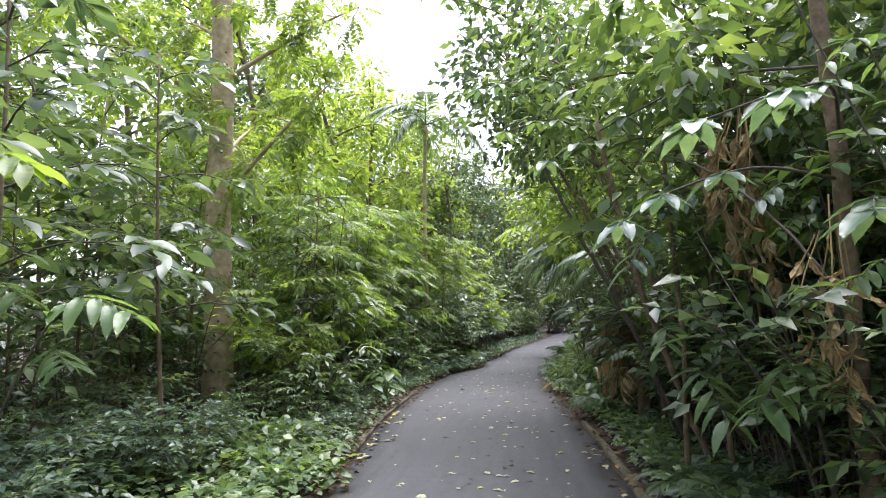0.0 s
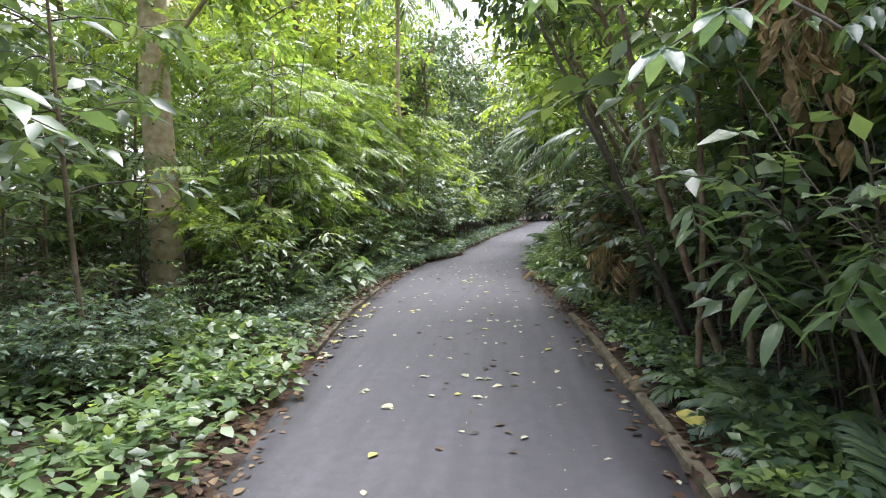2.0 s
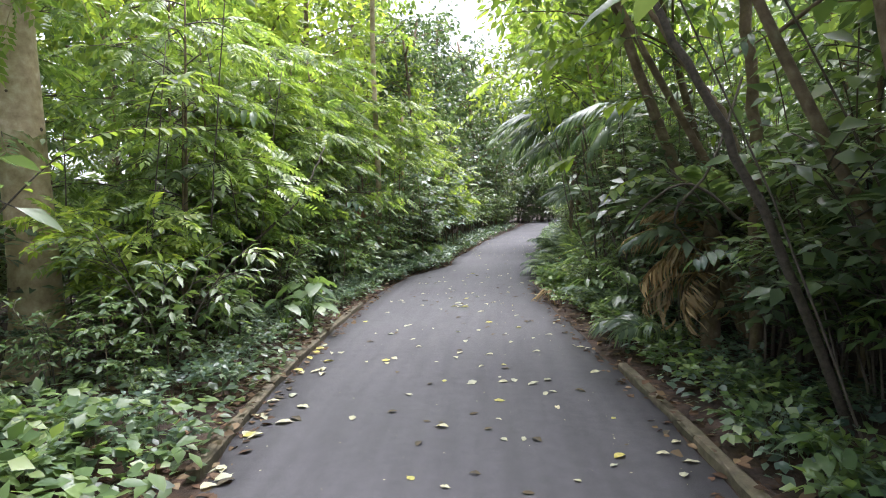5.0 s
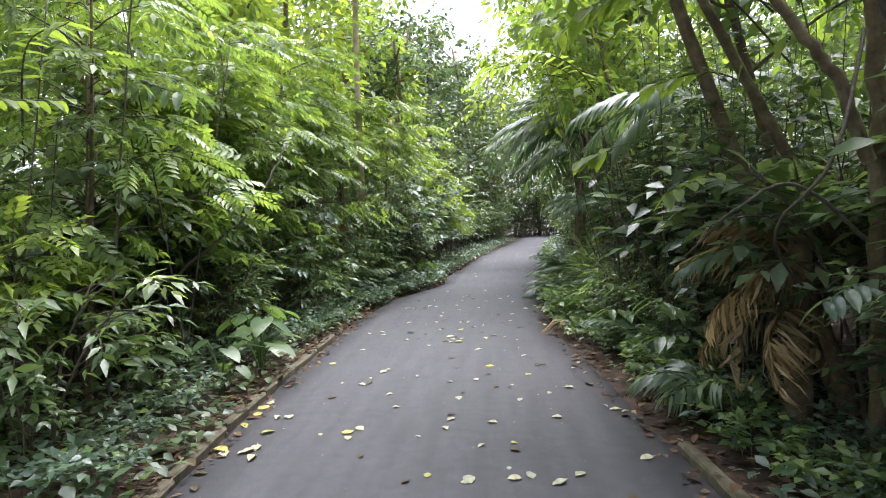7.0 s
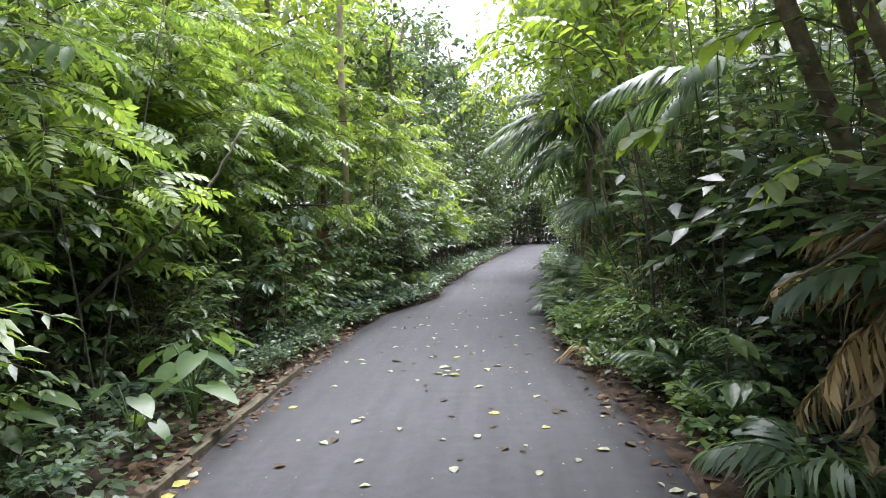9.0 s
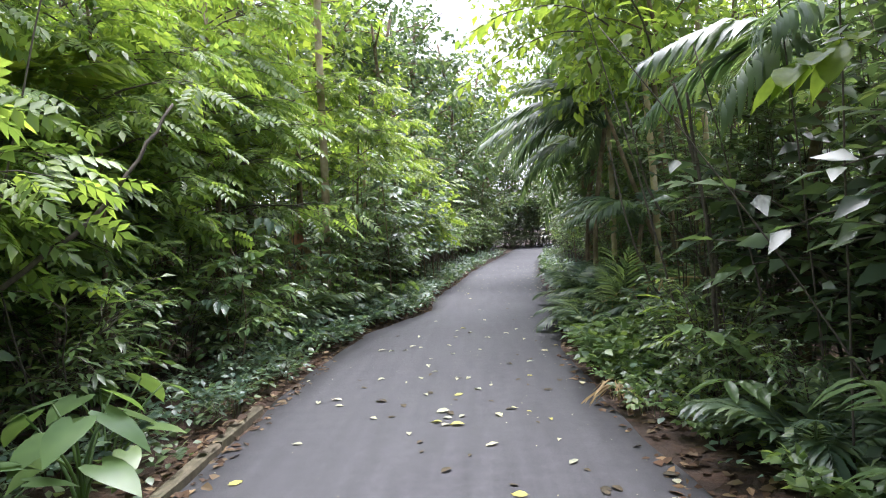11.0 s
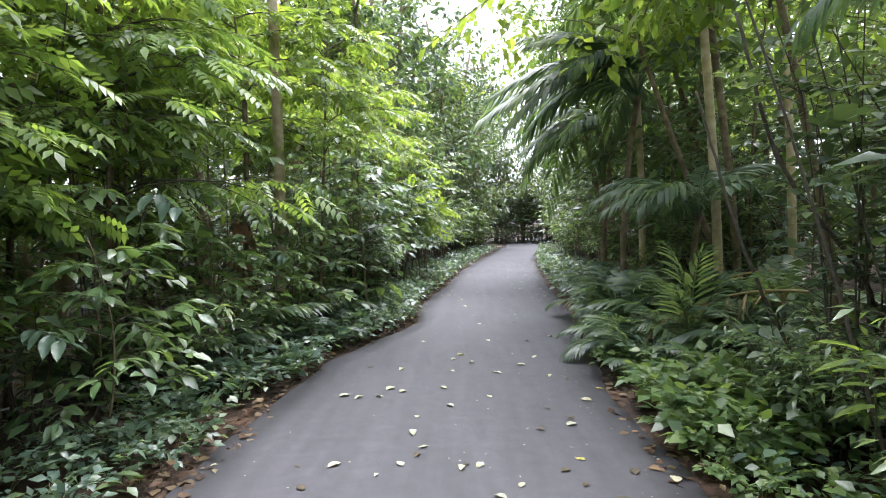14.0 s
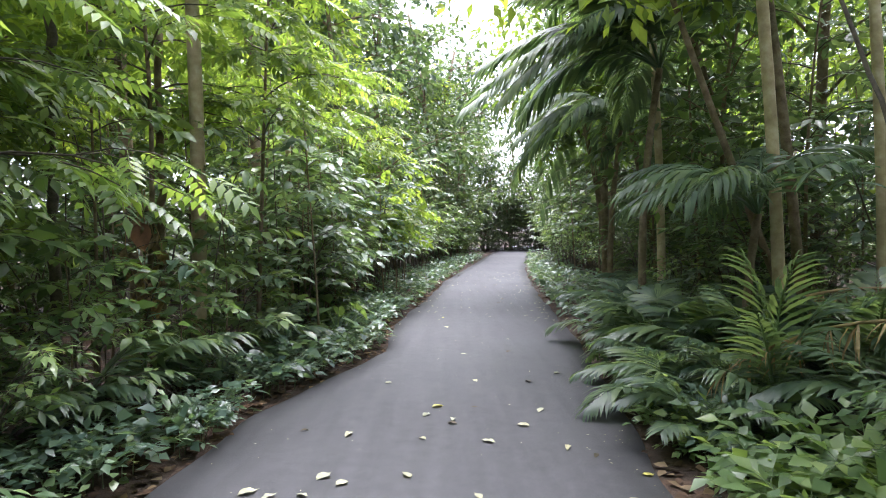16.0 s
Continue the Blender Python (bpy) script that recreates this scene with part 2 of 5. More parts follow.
def leaf4(w=0.24, fold=0.08, droop=0.2, widest=0.42):
    """A folded leaf of four triangles, of length 1."""
    v = np.array([(0, 0, 0), (-w, widest, fold - droop * 0.25), (0, widest + 0.05, -droop * 0.25), (w, widest, fold - droop * 0.25), (0, 1, -droop)])
    return v, np.array([(0, 2, 1), (0, 3, 2), (1, 2, 4), (2, 3, 4)])


def kite(w=0.26, fold=0.06, droop=0.12):
    v = np.array([(0, 0, 0), (-w, 0.42, fold), (0, 1, -droop), (w, 0.42, fold)])
    return v, np.array([(0, 2, 1), (0, 3, 2)])


def slim(w=0.05, droop=0.25, fold=0.02):
    """A narrow leaflet, of length 1."""
    v = np.array([(0, 0, 0), (-w, 0.35, fold - droop * 0.1), (w, 0.35, fold - droop * 0.1), (-w * 0.7, 0.72, fold - droop * 0.45), (w * 0.7, 0.72, fold - droop * 0.45), (0, 1, -droop)])
    return v, np.array([(0, 2, 1), (1, 2, 4), (1, 4, 3), (3, 4, 5)])


def pinnate(pairs=4, leaflet=None, size=0.42, spread=62, droop=0.25):
    """A compound leaf of length 1: a rachis with pairs of leaflets and one at its end."""
    leaflet = leaflet or kite(0.25)
    P, D, S = [], [], []
    for i in range(pairs):
        u = 0.3 + 0.62 * i / max(1, pairs - 1)
        for s in (-1, 1):
            P.append((0, u, -droop * u * u))
            D.append((s * math.sin(radians(spread)), math.cos(radians(spread)), -0.25))
            S.append(size * (1 - 0.35 * abs(u - 0.6)))
    P.append((0, 0.95, -droop * 0.9))
    D.append((0, 1, -0.6))
    S.append(size * 1.05)
    V, T = stamp(leaflet, P, D, S)
    u = np.array([0, 0.5, 0.97])
    rv, rt = tube(np.stack([0 * u, u, -droop * u * u], 1), [0.012, 0.009, 0.005], 3)
    return join([(V, T), (rv, rt)])


def palmate(count=6, leaflet=None, fan=230, droop=0.3):
    """Leaflets that spread from the end of a stalk, of length 1 in all."""
    leaflet = leaflet or blade(0.2, 0.05, 0.25, 0.55)
    P, D, S = [], [], []
    for i in range(count):
        a = radians(-fan / 2 + fan * i / (count - 1))
        P.append((0, 0.35, 0))
        D.append((math.sin(a), math.cos(a), -droop))
        S.append(0.65 - 0.2 * abs(a) / 2.2)
    V, T = stamp(leaflet, P, D, S)
    rv, rt = tube([(0, 0, 0), (0, 0.18, 0.01), (0, 0.35, 0)], [0.012, 0.01, 0.008], 3)
    return join([(V, T), (rv, rt)])


# ---- path and ground ----
EDGE_Y = np.array([-14, -6, 2, 6, 8, 10, 12, 14, 16, 18, 19.5, 21, 22, 24, 28, 32, 36, 40, 44, 48, 54, 60])
EDGE_L = np.array([1.6, 0.3, -0.62, -0.96, -1.17, -1.46, -1.65, -1.72, -1.76, -1.7, -1.55, -1.12, -0.78, -0.86, -0.42, -0.1, 0.5, 1.15, 1.75, 2.35, 3.3, 4.8])
EDGE_R = np.array([4.2, 2.8, 1.8, 1.62, 1.58, 1.5, 1.38, 1.22, 1.08, 1.04, 1.2, 1.36, 1.46, 1.6, 1.85, 2.2, 2.6, 3.15, 3.75, 4.5, 6.2, 9.0])


def edge(y, side):
    return float(np.interp(y, EDGE_Y, EDGE_L if side < 0 else EDGE_R))


def rise(y):
    u = np.clip((np.asarray(y, float) - 30) / 26, 0, 1)
    return 0.22 * u * u * (3 - 2 * u)


def ground_z(x, y):
    """Height of the soil: a little under the asphalt beside it, rolling further off."""
    l, r = np.interp(y, EDGE_Y, EDGE_L), np.interp(y, EDGE_Y, EDGE_R)
    d = np.maximum(np.maximum(l - x, x - r), 0)
    soft = np.clip(d / 1.5, 0, 1)
    roll = 0.09 * np.sin(x * 1.7 + y * 0.6) * np.sin(y * 1.3 - x * 0.4) + 0.05 * np.sin(x * 4.1 + 1) * np.sin(y * 3.7)
    return rise(y) - 0.035 + soft * roll + np.where(x < l, -0.38 * np.clip((d - 1.6) / 2.0, 0, 1), np.clip((d - 2) / 10, 0, 1) * 0.5)


def build_ground():
    gx = np.concatenate([[-400, -150, -60, -30], np.arange(-16, 20.01, 0.4), [30, 60, 150, 400]])
    gy = np.concatenate([[-400, -150, -60, -25], np.arange(-14, 58.01, 0.4), [70, 100, 200, 500]])
    X, Y = np.meshgrid(gx, gy)
    V = np.stack([X, Y, ground_z(X, Y)], -1).reshape(-1, 3)
    nx = len(gx)
    T = []
    for j in range(len(gy) - 1):
        for i in range(nx - 1):
            a = j * nx + i
            T += [(a, a + 1, a + nx + 1), (a, a + nx + 1, a + nx)]
    tagged(new("ground", mesh_of("ground", V, np.array(T), M_SOIL)), "dark brown forest soil under leaf litter", "ground", kind="structure")


def build_path():
    ys = np.arange(-14, 60.01, 0.2)
    rows = []
    wob = lambda y, k: 0.018 * math.sin(y * 2.1 + k) + 0.014 * math.sin(y * 5.3 + 2 * k)
    for y in ys:
        l, r = edge(y, -1) + wob(y, 1), edge(y, 1) + wob(y, 4)
        us = np.linspace(0, 1, 9)
        xs = l + (r - l) * us
        z = rise(y) + 0.012 + 0.03 * (1 - (2 * us - 1) ** 2) - 0.03
        rows.append(np.stack([xs, 0 * xs + y, z], 1))
        rows[-1] = np.concatenate([[[l - 0.005, y, rise(y) - 0.12]], rows[-1], [[r + 0.005, y, rise(y) - 0.12]]])
    V = np.concatenate(rows)
    k = 11
    T = []
    for j in range(len(ys) - 1):
        for i in range(k - 1):
            a = j * k + i
            T += [(a, a + 1, a + k + 1), (a, a + k + 1, a + k)]
    tagged(new("path", mesh_of("path", V, np.array(T), M_ASPHALT)), "worn grey asphalt footpath with scattered leaves", "footpath", kind="structure")


build_ground()
build_path()


def path_z(x, y):
    l, r = edge(y, -1), edge(y, 1)
    u = np.clip((x - l) / (r - l), 0, 1)
    return float(rise(y)) + 0.012 + 0.03 * (1 - (2 * u - 1) ** 2) - 0.03


# ---- plants: meshes ----
def branches(rg, h, spread, stems, subs, lean=(0, 0), base_r=0.018, low=0.35, arch=0.25):
    """Stems that fork into twigs: for each stem its tubes, and the points of its twigs."""
    out = []
    for i in range(stems):
        tubes, tw = [], []
        a = 2 * math.pi * (i + rg.random() * 0.8) / stems
        o = np.array([math.cos(a), math.sin(a), 0]) * 0.05 * math.sqrt(stems)
        hh, ss = h * rg.uniform(0.7, 1.0), spread * rg.uniform(0.35, 0.9)
        end = np.array([math.cos(a) * ss + lean[0] * hh, math.sin(a) * ss + lean[1] * hh, hh])
        P = arc(o, end, (-0.15 * end[0], -0.15 * end[1], arch * ss * 0.5), 7) + rg.normal(0, 0.012 * h, (7, 3)) * np.linspace(0, 1, 7)[:, None]
        tubes.append(tube(P, np.linspace(base_r, base_r * 0.35, 7), 5 if base_r > 0.012 else 3))
        tw.append(P[3:])
        for k in range(subs):
            f = rg.uniform(low, 0.97) * 6
            j = min(5, int(f))
            q = P[j] * (1 - (f - j)) + P[j + 1] * (f - j)
            b = a + rg.normal(0, 1.1)
            ln = spread * rg.uniform(0.3, 0.65)
            e = q + np.array([math.cos(b) * ln, math.sin(b) * ln, ln * rg.uniform(-0.15, 0.6)])
            Q = arc(q, e, (0, 0, ln * 0.12), 5)
            tubes.append(tube(Q, np.linspace(base_r * 0.4, base_r * 0.15, 5), 3))
            tw.append(Q)
        V, T = join(tubes)
        k = len(tubes[0][0])
        tie = []
        for tv, _ in tubes[1:]:
            near = int(np.argmin(((tubes[0][0] - tv[0]) ** 2).sum(1)))
            tie.append((near, k, k + 1))
            k += len(tv)
        out.append(((V, np.concatenate([T, np.array(tie, int).reshape(-1, 3)])), tw))
    return out


def leafing(rg, tw, per, tpl, size, drop=0.25, side=0.9, first=0.15):
    P, D, S = [], [], []
    for Q in tw:
        d = unit(Q[-1] - Q[0])
        lat = unit(np.cross(d, [0, 0, 1.0]) + 1e-5)
        for k in range(per):
            u = first + (1 - first) * (k + rg.random()) / per
            f = u * (len(Q) - 1)
            j = min(len(Q) - 2, int(f))
            P.append(Q[j] * (1 - (f - j)) + Q[j + 1] * (f - j))
            s = 1 if k % 2 else -1
            D.append(d * rg.uniform(0.3, 0.9) + lat * s * side * rg.uniform(0.5, 1.1) + np.array([0, 0, rg.uniform(-drop * 1.6, drop * 0.7)]) + rg.normal(0, 0.2, 3))
            S.append(size * rg.uniform(0.6, 1.15))
        P.append(Q[-1])
        D.append(d + [0, 0, -drop])
        S.append(size)
    up = np.array([0, 0, 1.0]) + rg.normal(0, 0.35, (len(P), 3))
    return stamp(tpl, P, D, S, up)


class Kind:
    """A kind of plant: some variants, built at first use and copied afterwards."""

    def __init__(self, name, label, category, group, make, variants=4):
        self.name, self.label, self.category, self.group, self.make, self.count = name, label, category, group, make, variants
        self.made = {}
        self.used = 0

    def put(self, x, y, scale=1.0, turn=None, z=None, tilt=(0, 0), label="", tall=1.0):
        v = self.used % self.count
        self.used += 1
        turn = rng.uniform(0, 360) if turn is None else turn
        z = float(ground_z(x, y)) - 0.02 if z is None else z
        m = pose(x, y, z, tilt[0], tilt[1], turn) @ Matrix.Diagonal((scale, scale, scale * tall, 1))
        if v not in self.made:
            ob = thing(self.name, self.label, self.category, self.group, m=pose(0, 0, 0))
            for part_name, me, lab, pm, *subs in self.make(np.random.default_rng(1000 + 17 * v + len(self.name) * 101)):
                under = part(part_name, me, ob, lab, pm)
                for sub_name, sub_me in subs:
                    part(sub_name, sub_me, under)
            self.made[v] = ob
            ob.matrix_basis = m
            if label:
                tagged(ob, label)
            return ob
        src = self.made[v]
        sc = src.matrix_basis.to_scale()
        ob = copy_thing(src, m @ Matrix.Diagonal((1 / sc[0], 1 / sc[1], 1 / sc[2], 1)))
        return tagged(ob, label or self.label)


def simple(h, spread, stems, subs, per, tpl, size, mat, stem_mat=None, drop=0.25, low=0.35, base_r=0.018, lean=(0, 0), arch=0.25, whole=False):
    """A maker of shrubs: each branch a part with its foliage; a small plant is one leafy mesh."""
    def make(rg):
        br = branches(rg, h, spread, stems, subs, lean, base_r, low, arch)
        if whole:
            return [("leafy_stem", mesh_of("leafy_stem", *slots(b[0], leafing(rg, b[1], per, tpl, size, drop)), [stem_mat or M_STEM, mat], True), "", None) for b in br]
        return [("branch", mesh_of("branch", *b[0], stem_mat or M_STEM), "", None, ("foliage", mesh_of("foliage", *leafing(rg, b[1], per, tpl, size, drop), mat, True))) for b in br]
    return make


BROAD, NARROW, KITE = leaf4(0.25), leaf4(0.16, 0.05, 0.3, 0.45), kite(0.27)
COMPOUND = pinnate(4, kite(0.26), 0.42)
COMPOUND_FINE = pinnate(6, kite(0.2), 0.3, 70)
PALMATE = palmate(6)

broad_shrub = Kind("shrub", "dark green broad-leaved shrub with glossy leaves", "shrub", "broad-leaved shrubs",
                   simple(h=1.9, spread=1.15, stems=5, subs=11, per=7, tpl=BROAD, size=0.185, mat=M_DARK), 5)
mid_shrub = Kind("shrub", "mid-green leafy shrub with drooping pointed leaves", "shrub", "leafy shrubs",
                 simple(h=2.1, spread=1.2, stems=5, subs=12, per=7, tpl=NARROW, size=0.205, mat=M_MID), 5)
small_bush = Kind("bush", "dense small-leaved green bush", "bush", "small-leaved bushes",
                  simple(h=0.75, spread=0.75, stems=9, subs=9, per=12, tpl=KITE, size=0.075, mat=M_BLUE, base_r=0.008, whole=True), 4)
compound_shrub = Kind("sapling", "sapling with feathered compound green leaves", "sapling", "compound-leaved saplings",
                      simple(h=2.6, spread=1.25, stems=5, subs=7, per=7, tpl=COMPOUND, size=0.31, mat=M_FRESH, low=0.4), 4)
bright_shrub = Kind("sapling", "sapling with bright yellow-green compound leaves", "sapling", "bright saplings",
                    simple(h=2.4, spread=1.2, stems=5, subs=7, per=7, tpl=COMPOUND, size=0.32, mat=M_BRIGHT, low=0.5), 3)
low_plant = Kind("ground_plant", "low green ground plant with oval leaves", "plant", "low plants beside the path",
                 simple(h=0.34, spread=0.42, stems=8, subs=3, per=5, tpl=leaf4(0.34, 0.07, 0.2), size=0.105, mat=M_MID, stem_mat=M_GREENSTEM, base_r=0.005, drop=0.15, whole=True), 5)
low_dark = Kind("ground_plant", "low dark green ground plant with oval leaves", "plant", "low plants beside the path",
                simple(h=0.4, spread=0.45, stems=7, subs=3, per=5, tpl=leaf4(0.3, 0.07, 0.2), size=0.1, mat=M_BLUE, stem_mat=M_GREENSTEM, base_r=0.005, drop=0.15, whole=True), 4)


def frond(rg, length, pairs, leaflet, width, arch, mat, lift=0.6, slack=0.25):
    """A feather palm frond: rachis arching outwards along +y, leaflets along both sides."""
    u = np.linspace(0, 1, 10)
    P = np.stack([0 * u, length * (u * (1 - 0.12 * u)), length * (lift * u - arch * u * u)], 1)
    rach = tube(P, np.linspace(0.016, 0.003, 10) * max(1, length / 1.5), 4)
    f = np.linspace(0.16, 0.99, pairs)
    pts, D, S = [], [], []
    for i, t in enumerate(f):
        j = min(8, int(t * 9))
        q = P[j] * (1 - (t * 9 - j)) + P[j + 1] * (t * 9 - j)
        d = unit(P[j + 1] - P[j])
        for s in (-1, 1):
            ang = radians(62 - 34 * t + rg.normal(0, 4))
            pts.append(q)
            D.append(d * math.cos(ang) + np.array([s, 0, 0]) * math.sin(ang) + np.array([0, 0, 0.25 - slack * 1.3 + rg.normal(0, 0.06)]))
            S.append(width * (0.55 + 0.55 * math.sin(math.pi * min(1, t * 0.85 + 0.12))) * rg.uniform(0.9, 1.08))
    lv = stamp(leaflet, pts, D, S)
    V, T = join([rach, lv])
    return mesh_of("frond", V, T, mat, True)


def palm_maker(fronds, length, pairs, leaflet, width, arch, mat, stem=0.0, lift=0.75, dead=0):
    def make(rg):
        ms = [frond(rg, length * k, pairs, leaflet, width * k, arch * rg.uniform(0.8, 1.2), mat, lift * rg.uniform(0.8, 1.15)) for k in (1.0, 0.85, 1.1)]
        out = []
        if stem:
            P = arc((0, 0, 0), (0.1, 0.05, stem), (0.05, 0, 0), 8)
            out.append(("trunk", mesh_of("palm_trunk", *tube(P, np.linspace(0.07, 0.05, 8) * (1 + 0.08 * (np.arange(8) % 2)), 8), M_BARK), "", None))
        for i in range(fronds):
            a = 360 * i / fronds * 2.618 + rg.uniform(-15, 15)
            tip = rg.uniform(-10, 32) if i % 3 else rg.uniform(15, 50)
            out.append(("frond", ms[i % 3], "", pose(0.1 if stem else 0, 0.05 if stem else 0, stem, tip, 0, a)))
        if dead:
            dm = frond(rg, length * 0.9, int(pairs * 0.8), slim(0.06, 0.7), width * 0.9, 1.3, M_DRY, 0.3, 0.8)
            for i in range(dead):
                out.append(("dead_frond", dm, "dry brown hanging frond", pose(0.1 if stem else 0, 0.05 if stem else 0, max(0.15, stem - 0.1), -12 + rg.uniform(-15, 10), 0, rg.uniform(0, 360))))
        return out
    return make




class Woods:
    """Shrubs deep in the woods, gathered and built as one mass."""

    def __init__(self):
        self.kinds, self.wood, self.leaf = [], [], []
        for k in range(4):
            rg = np.random.default_rng(300 + k)
            br = branches(rg, 2.0, 1.2, 5, 12, (0, 0), 0.018, 0.1, 0.25)
            self.kinds.append((join([(b[0][0][:35], b[0][1][:60]) for b in br]), leafing(rg, [q for b in br for q in b[1]], 8, kite(0.28), 0.2, 0.25)))

    def put(self, x, y, scale=1.0, tall=1.0):
        (wv, wt), (lv, lt) = self.kinds[len(self.leaf) % 4]
        a = rng.uniform(0, 2 * math.pi)
        M = np.array([[math.cos(a), -math.sin(a), 0], [math.sin(a), math.cos(a), 0], [0, 0, tall]]) * scale
        o = np.array([x, y, float(ground_z(x, y)) - 0.02])
        self.wood.append((wv @ M.T + o, wt))
        self.leaf.append((lv @ M.T + o, lt))

    def build(self):
        V, T = slots(join(self.wood), join(self.leaf))
        tagged(new("undergrowth", mesh_of("undergrowth", V, T, [M_STEM, M_DARK], False)), "dense dark green undergrowth deep in the woods", "undergrowth", kind="stuff")


far_shrub = Woods()
SLIM = slim(0.058, 0.3, 0.03)
WIDE = slim(0.085, 0.3, 0.03)
low_palm = Kind("palm", "low clumping palm with arching feathered green fronds", "palm", "low palms",
                palm_maker(11, 1.5, 22, WIDE, 0.42, 0.75, M_PALM, 0.0, 0.95), 3)
tall_palm = Kind("palm", "slender palm with long drooping feathered fronds", "palm", "tall palms",
                 palm_maker(12, 2.3, 32, SLIM, 0.62, 0.95, M_PALM, 2.9, 0.7, 0), 3)


def fan_leaf(rg, mat, fingers=15, r=0.5, spread=250):
    tpl = slim(0.075, 0.35, 0.02)
    P, D, S = [], [], []
    for i in range(fingers):
        a = radians(-spread / 2 + spread * i / (fingers - 1) + rg.normal(0, 2))
        P.append((0, 0.55, 0.28))
        D.append((math.sin(a), math.cos(a), -0.12))
        S.append(r * (1 - 0.18 * abs(a) / 2.2))
    V, T = join([stamp(tpl, P, D, S), tube([(0, 0, 0), (0, 0.3, 0.2), (0, 0.55, 0.28)], [0.008, 0.007, 0.006], 4)])
    return mesh_of("fan_leaf", V, T, mat, True)


def fan_palm_make(rg):
    a, b = fan_leaf(rg, M_PALM, 17, 0.42), fan_leaf(rg, M_PALM, 15, 0.36, 230)
    out = []
    for i in range(8):
        out.append(("fan_leaf", a if i % 2 else b, "", pose(0, 0, 0.05, rg.uniform(-5, 45), 0, i * 137.5)))
    return out


fan_palm = Kind("fan_palm", "low fan palm with pleated green leaves", "palm", "fan palms", fan_palm_make, 2)


def heart_leaf(mat, w=0.34):
    """A large arrow-shaped leaf on its stalk, of length 1 for the blade."""
    outline = [(0, 0.0), (0.16, -0.22), (0.3, -0.2), (0.36, 0.05), (0.33, 0.35), (0.2, 0.68), (0, 1.0)]
    v = [(0, 0, 0.02), (0, 0.35, 0.03), (0, 0.7, -0.04), (0, 1.0, -0.16)]
    for s in (-1, 1):
        for x, y in outline[1:-1]:
            v.append((s * x * w / 0.34, y, 0.09 * abs(x) * 4 * (0.5 - abs(x)) - 0.16 * max(0, y) ** 2))
    L, R = list(range(4, 9)), list(range(9, 14))
    t = []
    for q, flip in ((L, False), (R, True)):
        f = [(0, q[0], q[1]), (0, q[1], q[2]), (0, q[2], 1), (1, q[2], q[3]), (1, q[3], 2), (2, q[3], q[4]), (2, q[4], 3)]
        t += [(a, c, b) if flip else (a, b, c) for a, b, c in f]
    return np.array(v), np.array(t)


def taro_make(rg):
    out = []
    tpl = heart_leaf(M_MID)
    for i in range(9):
        a = i * 137.5 + rg.uniform(-20, 20)
        h, o = rg.uniform(0.3, 0.75), rg.uniform(0.12, 0.4)
        stalk = tube(arc((0, 0, 0), (0, o, h), (0, -0.05, 0.05), 6), np.linspace(0.012, 0.006, 6), 5)
        lf = stamp(tpl, [(0, o, h)], [(rg.normal(0, 0.2), 0.8, rg.uniform(-0.7, -0.1))], [rg.uniform(0.2, 0.32)])
        V, T = join([stalk, lf])
        out.append(("leaf", mesh_of("taro_leaf", V, T, M_MID, True), "", pose(0, 0, 0, 0, 0, a)))
    return out


taro = Kind("taro_plant", "taro-like plant with large arrow-shaped green leaves", "plant", "large-leaved plants", taro_make, 3)


def tree_make(h, r0, crown_r, clumps, per, mat, size, bark, limbs=9, start=0.45, tpl=KITE, lean=0.06, reach=None):
    def make(rg):
        top = np.array([rg.normal(0, lean) * h, rg.normal(0, lean) * h, h]) if reach is None else np.array([reach[0], reach[1], h])
        P = arc((0, 0, -0.1), top, (rg.normal(0, 0.25), rg.normal(0, 0.25), 0), 12)
        R = np.linspace(r0, r0 * 0.3, 12)
        R[0] *= 1.5
        trunk = mesh_of("trunk", *tube(P, R, 10), bark)
        lt, cl = [], []
        for i in range(limbs):
            u = start + (1 - start) * (i + 0.5) / limbs
            q = P[int(u * 11)]
            a = i * 2.4 + rg.normal(0, 0.3)
            ln = crown_r * rg.uniform(0.6, 1.05) * (1.15 - 0.5 * u)
            e = q + np.array([math.cos(a) * ln, math.sin(a) * ln, ln * rg.uniform(0.1, 0.7)])
            Q = arc(q, e, (0, 0, ln * 0.1), 6)
            lt.append(tube(Q, np.linspace(r0 * 0.3, r0 * 0.06, 6), 5))
            for k in range(max(1, clumps // limbs)):
                cl.append((Q[min(5, 2 + k % 4)] + rg.normal(0, 0.28 * crown_r * 0.5, 3), rg.uniform(0.4, 0.75) * crown_r * 0.42))
        Pp, D, S = [], [], []
        for c, r in cl:
            d = unit(rg.normal(0, 1, (per, 3)))
            Pp.append(c + d * r * rg.uniform(0.35, 1.0, (per, 1)) * [1, 1, 0.7])
            D.append(d * [1, 1, 0.5] + [0, 0, -0.35] + rg.normal(0, 0.4, (per, 3)))
            S.append(size * rg.uniform(0.65, 1.2, per))
        n = per * len(cl)
        lv = stamp(tpl, np.concatenate(Pp), np.concatenate(D), np.concatenate(S), np.array([0, 0, 1.0]) + rg.normal(0, 0.5, (n, 3)))
        return [("trunk", trunk, "", None), ("crown", mesh_of("crown", *slots(join(lt), lv), [bark, mat], True), "", None)]
    return make


